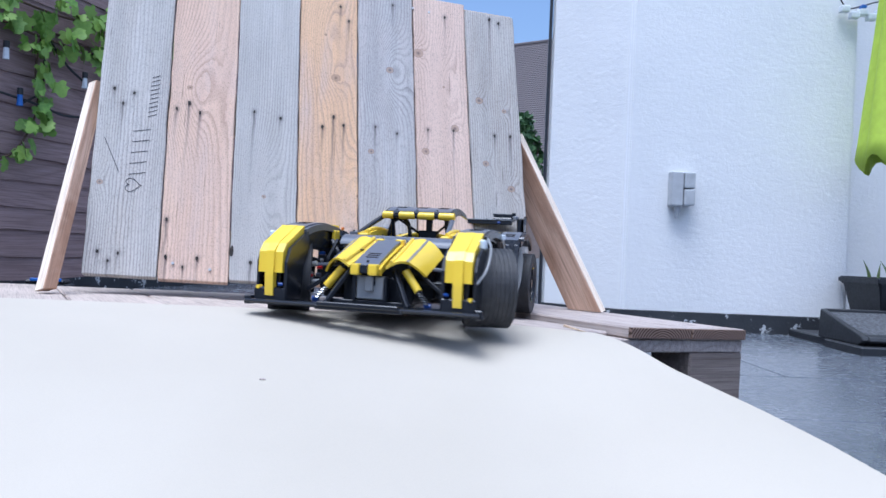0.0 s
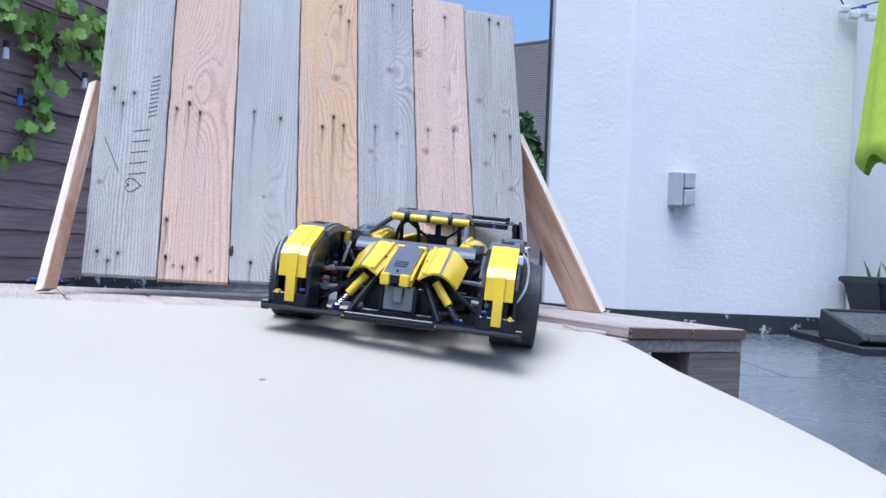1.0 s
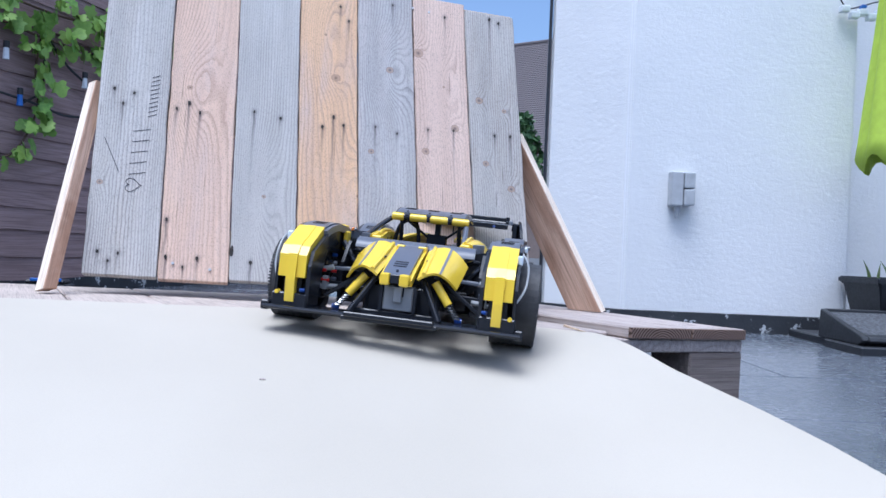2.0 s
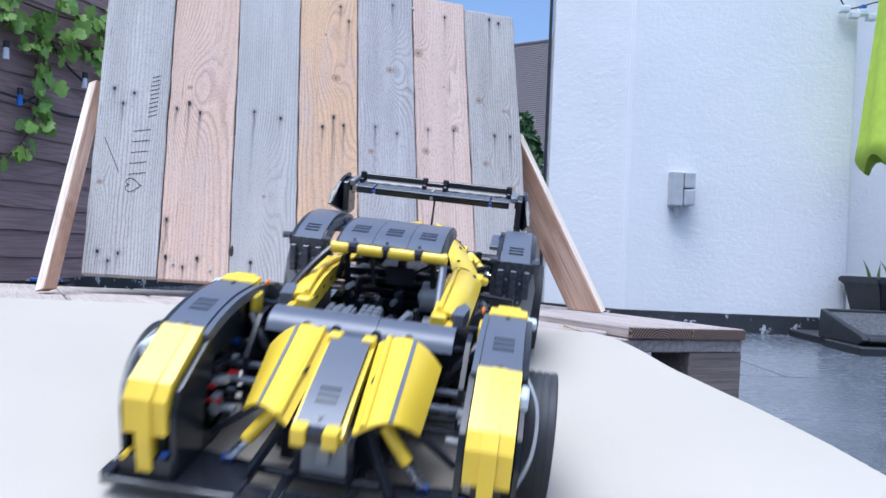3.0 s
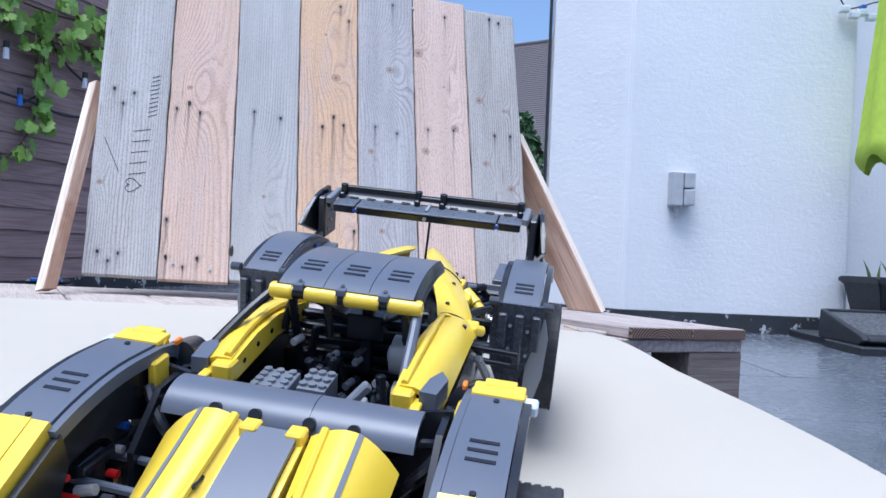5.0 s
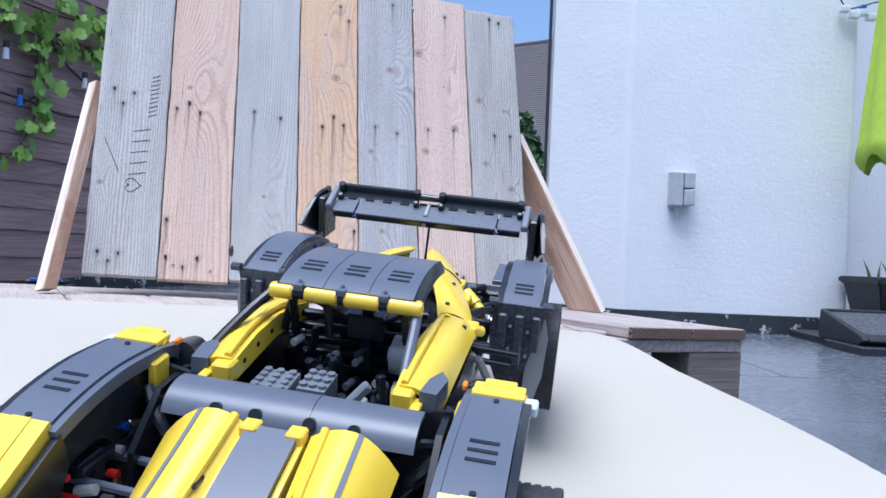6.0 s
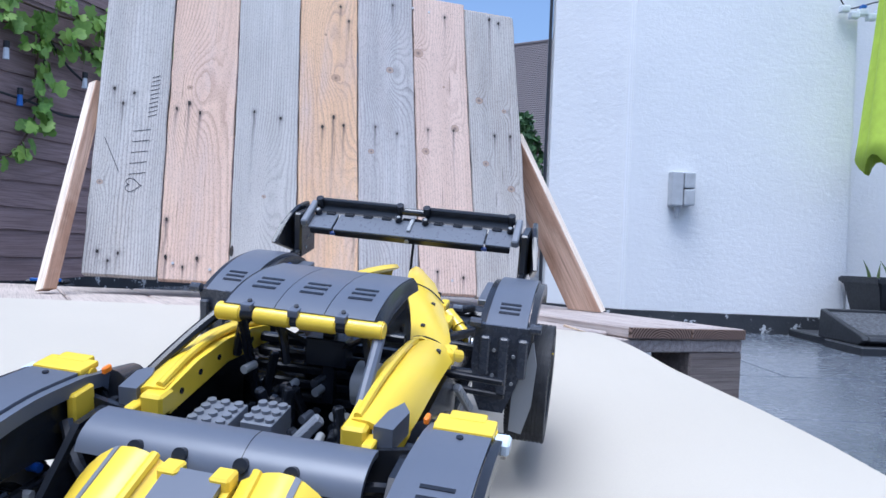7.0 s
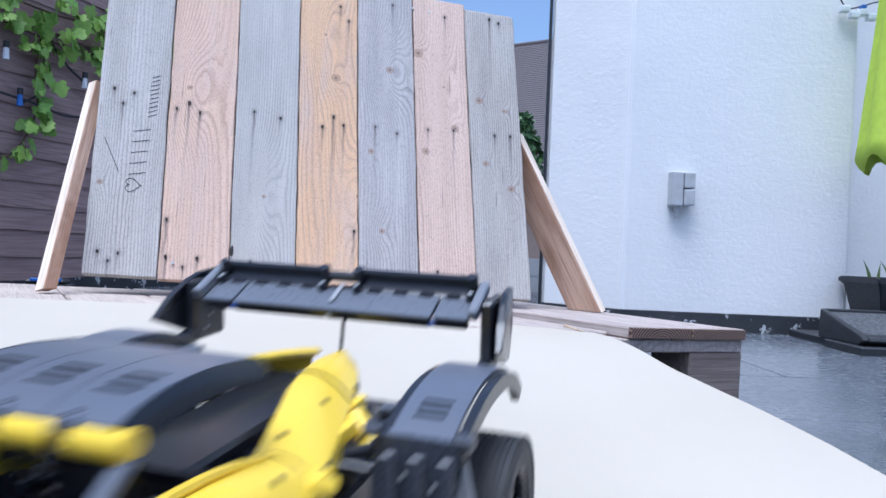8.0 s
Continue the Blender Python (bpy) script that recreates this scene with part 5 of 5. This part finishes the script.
        cpart("buttress_collar", P_YEL, lambda bm: (sb(bm, s, 0.090, 0.103, 0.346, 0.366, 0.076, 0.088, bevel=0.003, seg=2), rod(bm, (s * 0.098, 0.352, 0.084), (s * 0.106, 0.360, 0.080), 0.0052, 12)), parent=b)
        sh = cpart("rear_shock", P_YEL, lambda bm: (rod(bm, (s * 0.074, 0.452, 0.082), (s * 0.100, 0.434, 0.066), 0.0056, 12), rod(bm, (s * 0.074, 0.452, 0.082), (s * 0.088, 0.442, 0.0735), 0.0070, 12)), "yellow rear shock absorber", smooth=True)
        a, c = Vector((s * 0.100, 0.434, 0.066)), Vector((s * 0.113, 0.425, 0.058))
        cpart("spring", P_SPR, lambda bm: hose(bm, [a.lerp(c, i / 16) + Vector((0, 0.005 * math.cos(i * 1.6), 0.005 * math.sin(i * 1.6))) for i in range(17)], 0.0011, 50, 5), "steel spring", parent=sh)
        for y, z in ((0.37, 0.06), (0.385, 0.04), (0.40, 0.075), (0.43, 0.03), (0.45, 0.06)):
            cpart("rear_arm", P_BLK, lambda bm: beam(bm, (s * 0.055, y, z), (s * 0.140, y + 0.01, z - 0.008), 0.0055, False), "suspension arm")
        cpart("grey_lever", P_GRY, lambda bm: beam(bm, (s * 0.106, 0.36, 0.05), (s * 0.112, 0.385, 0.022), 0.007), "light grey lever")
        cpart("side_pod", P_BLK, lambda bm: (prism(bm, [(0.19, -0.008), (0.19, 0.05), (0.23, 0.075), (0.33, 0.075), (0.37, 0.05), (0.37, -0.008)], "x", *sorted((s * 0.094, s * 0.102))), sb(bm, s, 0.09, 0.125, 0.19, 0.37, -0.012, -0.004)), "black side pod")
        cpart("exhaust", P_BLK, lambda bm: rod(bm, (s * 0.118, 0.205, 0.088), (s * 0.124, 0.24, 0.08), 0.015, 14, 0.012), "black air duct", smooth=True)


def cockpit():
    for s in (-1, 1):
        cpart("wheel_well", P_BLK, lambda bm: (prism(bm, [(s * 0.048, 0.020), (s * 0.085, 0.020), (s * 0.110, 0.048), (s * 0.122, 0.094), (s * 0.048, 0.080)], "y", 0.186, 0.190), sb(bm, s, 0.050, 0.072, 0.13, 0.15, 0.0, 0.052, bevel=0.002)), "black wheel well panel")
        cpart("well_hose", P_BLK, lambda bm: (hose(bm, [(s * 0.075, 0.16, 0.03), (s * 0.095, 0.15, 0.06), (s * 0.118, 0.165, 0.085)], 0.0045, 10, 8), hose(bm, [(s * 0.07, 0.17, 0.06), (s * 0.09, 0.165, 0.075), (s * 0.115, 0.178, 0.068)], 0.004, 10, 8)), "black air hoses", smooth=True)
        cpart("hub_carrier", P_BLK, lambda bm: (box(bm, s * 0.132 - 0.006, s * 0.132 + 0.006, 0.098, 0.126, 0.0, 0.058, 0.002), beam(bm, (s * 0.124, 0.1, 0.055), (s * 0.124, 0.16, 0.05), 0.007)), "black hub carrier")
        cpart("inner_panel", P_BLK, lambda bm: prism(bm, [(0.125, -0.004), (0.125, 0.056), (0.160, 0.088), (0.200, 0.088), (0.225, 0.05), (0.225, -0.004)], "x", *sorted((s * 0.104, s * 0.109))), "black inner wheel arch")
        cpart("nose_box", P_BLK, lambda bm: sb(bm, s, 0.040, 0.056, 0.075, 0.17, -0.006, 0.042, bevel=0.003), "black chassis side box")
        for k in range(5):
            cpart("connector_pin", (P_GRY, P_DGR, P_RED, P_GRY, P_BLU)[k], lambda bm: rod(bm, (s * (0.104 + 0.004 * k), 0.095 + 0.012 * k, 0.02 + 0.011 * k), (s * (0.112 + 0.004 * k), 0.095 + 0.012 * k, 0.02 + 0.011 * k), 0.003, 8))
    cpart("floor_pan", P_BLK, lambda bm: prism(bm, [(-0.050, 0.105), (-0.056, 0.20), (-0.095, 0.22), (-0.095, 0.57), (0.095, 0.57), (0.095, 0.22), (0.056, 0.20), (0.050, 0.105)], "z", -0.012, -0.004), "black chassis floor")
    cpart("bulkhead", P_BLK, lambda bm: (box(bm, -0.06, 0.06, 0.150, 0.168, -0.004, 0.085, 0.001), box(bm, -0.045, 0.045, 0.06, 0.15, -0.004, 0.034, 0.001)))
    rng = random.Random(12)
    # studded brick blocks as seats
    for x0, y0, w, d, z in ((-0.058, 0.202, 0.032, 0.034, 0.076), (-0.022, 0.216, 0.024, 0.032, 0.074)):
        seat = cpart("studded_brick", P_SLT, lambda bm: box(bm, x0, x0 + w, y0, y0 + d, -0.004, z, 0.0006), "dark grey studded brick")
        nx, ny = max(2, round(w / 0.0095)), max(2, round(d / 0.0095))
        for i in range(nx):
            for k in range(ny):
                x, y = x0 + w * (i + 0.5) / nx, y0 + d * (k + 0.5) / ny
                cpart("stud", P_SLT, lambda bm: rod(bm, (x, y, z), (x, y, z + 0.0026), 0.0033, 12), parent=seat, smooth=True)
    cpart("lever", P_SLT, lambda bm: (beam(bm, (0.014, 0.20, 0.060), (0.036, 0.214, 0.084), 0.008), box(bm, 0.012, 0.048, 0.188, 0.214, 0.036, 0.062, 0.003)), "grey lever block")
    cpart("console", P_BLK, lambda bm: box(bm, -0.085, 0.085, 0.175, 0.30, -0.004, 0.026, 0.002))
    for i in range(16):
        x, y = rng.uniform(-0.055, 0.058), rng.uniform(0.235, 0.33)
        h = rng.uniform(0.045, 0.082)
        cpart("cockpit_beam", P_BLK, lambda bm: beam(bm, (x, y, 0.02), (x + rng.uniform(-0.01, 0.01), y + rng.uniform(-0.02, 0.02), h), 0.0072))
    for i in range(16):
        x, y, z = rng.uniform(-0.05, 0.06), rng.uniform(0.225, 0.30), rng.uniform(0.04, 0.088)
        mat = (P_GRY, P_BLK, P_DGR, P_BLK, P_GRY)[i % 5]
        cpart("connector_pin", mat, lambda bm: rod(bm, (x, y - 0.006, z), (x + rng.uniform(-0.003, 0.003), y + 0.006, z), 0.0034, 9))
    for i in range(5):
        z = 0.044 + 0.0105 * i
        cpart("cross_beam", P_BLK, lambda bm: beam(bm, (-0.062, 0.318 + 0.004 * i, z), (0.062, 0.318 + 0.004 * i, z), 0.0076))
    cpart("gear_box", P_GRY, lambda bm: (rod(bm, (0.038, 0.290, 0.078), (0.062, 0.290, 0.078), 0.017, 18), rod(bm, (0.034, 0.290, 0.078), (0.064, 0.290, 0.078), 0.007, 14), rod(bm, (0.044, 0.272, 0.050), (0.062, 0.272, 0.050), 0.011, 14)), "light grey gear housing", smooth=True)


def tail():
    rng = random.Random(21)
    cpart("engine_bay", P_BLK, lambda bm: (box(bm, -0.085, 0.085, 0.335, 0.55, -0.004, 0.045, 0.003), box(bm, -0.03, 0.03, 0.34, 0.52, 0.04, 0.085, 0.003)), "black engine bay")
    for i in range(26):
        x, y, z = rng.uniform(-0.09, 0.09), rng.uniform(0.34, 0.53), rng.uniform(0.04, 0.072)
        a = rng.choice(((0.03, 0, 0), (0, 0.04, 0), (0.02, 0.02, 0.0)))
        cpart("tail_beam", P_BLK, lambda bm: beam(bm, (x, y, z), (x + a[0], y + a[1], z + a[2]), 0.0075))
    for i in range(10):
        x, y, z = rng.uniform(-0.09, 0.09), rng.uniform(0.34, 0.52), rng.uniform(0.045, 0.072)
        cpart("connector_pin", (P_BLK, P_DGR, P_BLK)[i % 3], lambda bm: rod(bm, (x - 0.005, y, z), (x + 0.005, y, z), 0.0036, 9))
    cpart("diffuser", P_BLK, lambda bm: box(bm, -0.11, 0.11, 0.55, 0.575, -0.006, 0.05, 0.003))
    for s in (-1, 1):
        cpart("tail_deck", P_DGR, lambda bm: sb(bm, s, 0.10, 0.135, 0.47, 0.53, 0.088, 0.094, bevel=0.001), "dark grey deck plate")


WING_PIVOT = (0.0, 0.575, 0.125)


def rear_wing():
    w = cpart("rear_wing", P_BLK, lambda bm: (
        box(bm, -0.088, 0.088, -0.020, -0.0125, 0.002, 0.0105, 0.0012),
        box(bm, -0.118, -0.0905, -0.019, -0.0125, 0.002, 0.0105, 0.0012),
        box(bm, 0.0905, 0.118, -0.019, -0.0125, 0.002, 0.0105, 0.0012)), "black rear wing with ribbed blades")
    w.location = WING_PIVOT
    cpart("shelf", P_SHELF, lambda bm: (box(bm, -0.0885, 0.0885, -0.0205, 0.0085, 0.0106, 0.0128, 0.0006), box(bm, -0.119, -0.0905, -0.0195, 0.0085, 0.0106, 0.0128, 0.0006), box(bm, 0.0905, 0.119, -0.0195, 0.0085, 0.0106, 0.0128, 0.0006)), "glossy flat wing shelf", parent=w)
    cpart("under_plate", P_BLK, lambda bm: box(bm, -0.118, 0.118, -0.0124, 0.0085, 0.0075, 0.0104, 0.0006), parent=w)
    blade = [(p.x, p.y) for p in spline([(0.002, 0.0105, 0), (0.009, 0.0120, 0), (0.015, 0.0165, 0), (0.019, 0.0235, 0)], 8)]
    for a, b in ((-0.117, -0.014), (0.014, 0.117)):
        cpart("blade", P_BLK, lambda bm: strip(bm, blade, a, b, 0.003), "curved dark wing blade", parent=w, smooth=True)
        cpart("blade_rim", P_BLK, lambda bm: box(bm, a - 0.001, b + 0.001, 0.0155, 0.0205, 0.0180, 0.0262, 0.0012), parent=w)
        for k in range(4):
            x = a + (b - a) * (k + 0.75) / 4.5
            cpart("blade_notch", P_BLK, lambda bm: box(bm, x - 0.0055, x + 0.0055, 0.0050, 0.0100, 0.0120, 0.0145, 0.0004), parent=w)
        for x in (a + 0.002, b - 0.002):
            cpart("blade_lug", P_BLK, lambda bm: (rod(bm, (x, 0.0155, 0.018), (x, 0.0155, 0.0282), 0.0045, 12), rod(bm, (x, 0.006, 0.0128), (x, 0.006, 0.0185), 0.0040, 12)), parent=w)
            cpart("lug_hole", P_GRY, lambda bm: rod(bm, (x, 0.006, 0.0185), (x, 0.006, 0.0192), 0.0022, 8), parent=w)
    cpart("centre_rod", P_BLK, lambda bm: (rod(bm, (-0.014, 0.016, 0.0195), (0.014, 0.016, 0.0195), 0.0042, 12), box(bm, -0.013, 0.013, -0.010, 0.014, 0.006, 0.0126, 0.001)), parent=w)
    for x in (-0.0893, 0.0893):
        cpart("blue_pin", P_BLU, lambda bm: rod(bm, (x - 0.003, -0.0185, 0.006), (x + 0.003, -0.0185, 0.006), 0.0026, 8), parent=w)
    cpart("centre_pin", P_GRY, lambda bm: (rod(bm, (0, -0.0215, 0.0062), (0, -0.018, 0.0062), 0.0026, 10), box(bm, -0.0022, 0.0022, -0.012, 0.012, 0.0128, 0.0152, 0.0006)), "light grey pin", parent=w)
    for s in (-1, 1):
        cpart("wing_arm", P_SLT, lambda bm: sb(bm, s, 0.1195, 0.1275, -0.020, 0.0215, 0.012, 0.021, bevel=0.0015), "shiny grey wing arm", parent=w)
        outline = ((0.527, 0.112), (0.545, 0.129), (0.562, 0.141), (0.578, 0.1465), (0.601, 0.1475), (0.604, 0.118), (0.596, 0.088), (0.566, 0.093))
        def flare(bm):
            vs = prism(bm, outline, "x", *sorted((s * 0.1375, s * 0.1435)))
            for v in vs:
                v.co.x += s * max(0.0, 0.585 - v.co.y) * 0.17
            bmesh.ops.bevel(bm, geom=bm.edges[:], offset=0.0012, segments=1, affect="EDGES")
        cpart("end_plate", P_BLK, flare, "black wing end plate")
        cpart("wing_post", P_BLK, lambda bm: (sb(bm, s, 0.1285, 0.1385, 0.556, 0.598, 0.088, 0.142, bevel=0.002), beam(bm, (s * 0.134, 0.535, 0.092), (s * 0.134, 0.575, 0.098), 0.0085)), "black wing post")
        for k in range(3):
            cpart("connector_pin", P_GRY, lambda bm: rod(bm, (s * 0.1275, 0.57 + 0.006 * k, 0.098 + 0.011 * k), (s * 0.1287, 0.57 + 0.006 * k, 0.098 + 0.011 * k), 0.0018, 8))
        cpart("end_knob", P_BLK, lambda bm: rod(bm, (s * 0.126, 0.575, 0.132), (s * 0.1375, 0.575, 0.132), 0.0075, 12))
    cpart("aerial", P_BLK, lambda bm: rod(bm, (0.002, 0.582, 0.128), (0.0, 0.57, 0.04), 0.0016, 8), "thin black wing stay")
    return w


def wheel(x, y, name="wheel"):
    """A road wheel round its own axle; hub is the mesh that turns, tyre and rim hang on it."""
    hub = cpart(name, P_BLK, lambda bm: rod(bm, (-0.022, 0, 0), (0.024, 0, 0), 0.010, 12), "black wheel")
    hub.location = (x, y, 0.027)

    def tyre(bm):
        prof = [(-0.0265, 0.040), (-0.0275, 0.050), (-0.0245, 0.0575)]
        for i in range(9):
            xx = -0.022 + 0.0055 * i
            prof += [(xx, 0.0598), (xx + 0.0036, 0.0602), (xx + 0.0036, 0.0590), (xx + 0.0055, 0.0590)]
        prof = prof[:-2] + [(0.0250, 0.0575), (0.0275, 0.050), (0.0265, 0.040)]
        n = 40
        rings = []
        for j in range(n):
            a = 2 * math.pi * j / n
            rings.append([bm.verts.new((px, r * math.cos(a), r * math.sin(a))) for px, r in prof])
        for j in range(n):
            A, B = rings[j], rings[(j + 1) % n]
            for k in range(len(prof)):
                k2 = (k + 1) % len(prof)
                bm.faces.new((A[k], A[k2], B[k2], B[k]))
        for j in range(n * 2):
            a = 2 * math.pi * j / (n * 2)
            for xx in (-0.0245, 0.0245):
                box(bm, xx - 0.0022, xx + 0.0022, -0.0013, 0.0013, 0.0560, 0.0596, 0, Matrix.Rotation(a, 4, "X"))

    cpart("tyre", P_RUB, tyre, "ribbed black rubber tyre", parent=hub)

    def rim(bm):
        for r0, xx in ((0.0405, -0.026), (0.0405, 0.026)):
            n = 36
            for j in range(n):
                a, b = 2 * math.pi * j / n, 2 * math.pi * (j + 1) / n
                vs = [bm.verts.new((px, r * math.cos(t), r * math.sin(t))) for px, r, t in ((xx, r0, a), (xx, r0, b), (xx * 0.8, 0.036, b), (xx * 0.8, 0.036, a))]
                bm.faces.new(vs)
                vs = [bm.verts.new((px, r * math.cos(t), r * math.sin(t))) for px, r, t in ((xx * 0.8, 0.036, a), (xx * 0.8, 0.036, b), (0, 0.034, b), (0, 0.034, a))]
                bm.faces.new(vs)
        for j in range(6):
            box(bm, 0.010, 0.018, -0.005, 0.005, 0.006, 0.037, 0.001, Matrix.Rotation(math.pi * j / 3, 4, "X"))
        bmesh.ops.remove_doubles(bm, verts=bm.verts, dist=1e-5)

    cpart("rim", P_BLK, rim, "black six-spoke rim", parent=hub)
    mark = cpart("rim_mark", P_YEL, lambda bm: rod(bm, (0.0262, 0.0, 0.031), (0.0262, 0.008, 0.031), 0.0012, 6), "yellow mark", parent=hub)
    return hub


splitter()
nose_and_hood()
cowl()
for s in (-1, 1):
    front_fender(s)
    rear_fender(s)
roof()
flanks()
cockpit()
tail()
WING = rear_wing()

# the whole body rises a little towards the tail
for ob in car.children_recursive:
    off = Vector(WING_PIVOT) if ob == WING or ob.parent == WING else Vector((0, 0, 0))
    for v in ob.data.vertices:
        y = v.co.y + off.y
        if y > 0.1:
            v.co.z += 0.045 * (y - 0.1)
            v.co.y += 0.045 * (y - 0.1)
    if off.length:
        for v in ob.data.vertices:
            v.co.z -= 0.045 * (off.y - 0.1)
            v.co.y -= 0.045 * (off.y - 0.1)
WING_PIVOT = (0.0, 0.575 + 0.045 * 0.475, 0.125 + 0.045 * 0.475)
WING.location = WING_PIVOT
FRONT = [wheel(-0.162, 0.112), wheel(0.162, 0.112)]
for hub in FRONT:
    hub.scale = (1.2, 1, 1)
REAR = [wheel(-0.160, 0.497), wheel(0.160, 0.497)]
for hub in REAR:
    hub.scale = (0.72, 1, 1)


patio()


# ---------------------------------------------------------------- movement
def motions():
    rows = [
        (0.0, (-0.1159, 1.0395, 0.2106, -1.0, 0.39, -14.6)),
        (0.1, (-0.0950, 1.0170, 0.2060, -0.8, 2.10, -11.3)),
        (0.2, (-0.0810, 1.0010, 0.2030, -0.6, 3.10, -9.4)),
        (0.3, (-0.0720, 0.9890, 0.2010, -0.5, 3.80, -7.9)),
        (0.5, (-0.0678, 0.9840, 0.2001, -0.39, 4.02, -7.42)),
        (1.5, (-0.0678, 0.9840, 0.2001, -0.39, 4.02, -7.42)),
        (2.2, (-0.0685, 0.9810, 0.1995, -0.2, 4.05, -7.35)),
        (2.5, (-0.0750, 0.9120, 0.1850, 3.0, 4.5, -6.7)),
        (2.8, (-0.0873, 0.7480, 0.1292, 9.8, 4.9, -6.09)),
        (2.9, (-0.0915, 0.6880, 0.1120, 11.6, 4.3, -6.2)),
        (3.0, (-0.1020, 0.5972, 0.0815, 13.9, 4.5, -6.45)),
        (3.1, (-0.1143, 0.5400, 0.0659, 14.5, 5.3, -7.29)),
        (3.2, (-0.1265, 0.4616, 0.0500, 14.5, 5.2, -8.60)),
        (3.3, (-0.1325, 0.4150, 0.0455, 14.0, 4.9, -9.20)),
        (3.5, (-0.1356, 0.3928, 0.0429, 13.90, 4.60, -9.60)),
        (4.7, (-0.1346, 0.3935, 0.0431, 13.90, 4.60, -9.65)),
        (6.0, (-0.1346, 0.3935, 0.0431, 13.85, 4.60, -9.65)),
        (6.5, (-0.1518, 0.3630, 0.0415, 12.90, 4.35, -10.70)),
        (7.0, (-0.1635, 0.3180, 0.0383, 12.00, 3.65, -11.40)),
        (7.5, (-0.1639, 0.3169, 0.0383, 12.00, 3.60, -11.50)),
        (7.6, (-0.1672, 0.3050, 0.0370, 11.80, 3.35, -11.70)),
        (7.7, (-0.1708, 0.2818, 0.0375, 11.00, 3.10, -11.80)),
        (7.8, (-0.1778, 0.2245, 0.0385, 9.75, 2.50, -11.90)),
        (7.9, (-0.2015, 0.1620, 0.0425, 7.55, 2.15, -13.0)),
        (8.0, (-0.2640, 0.0680, 0.0435, 4.60, 0.70, -17.6)),
    ]
    walk(car, [(t, pose(*p)) for t, p in rows])
    steer = ((0.0, 24), (0.3, 19), (0.8, 20), (1.0, 2), (1.7, 2), (2.8, 0), (8.0, 0))

    def travelled(t):
        ts = [r[0] for r in rows]
        return 1.05 - float(np.interp(t, ts, [r[1][1] for r in rows]))

    times = [i * 0.1 for i in range(81)]
    for hubs, turns in ((FRONT, True), (REAR, False)):
        for hub in hubs:
            x, y = hub.location.x, hub.location.y
            out = []
            for t in times:
                a = float(np.interp(t, [q[0] for q in steer], [q[1] for q in steer])) if turns else 0.0
                spin = math.degrees(travelled(t) / 0.06)
                out.append((t, Matrix.Translation((x, y, 0.027)) @ pose(0, 0, 0, 0, 0, a) @ pose(0, 0, 0, spin, 0, 0)))
            walk(hub, out)
    at = Matrix.Translation(WING_PIVOT)
    walk(WING, [(0.0, at), (4.7, at), (5.7, at @ pose(0, 0, 0, 24)), (8.0, at @ pose(0, 0, 0, 24))])


motions()
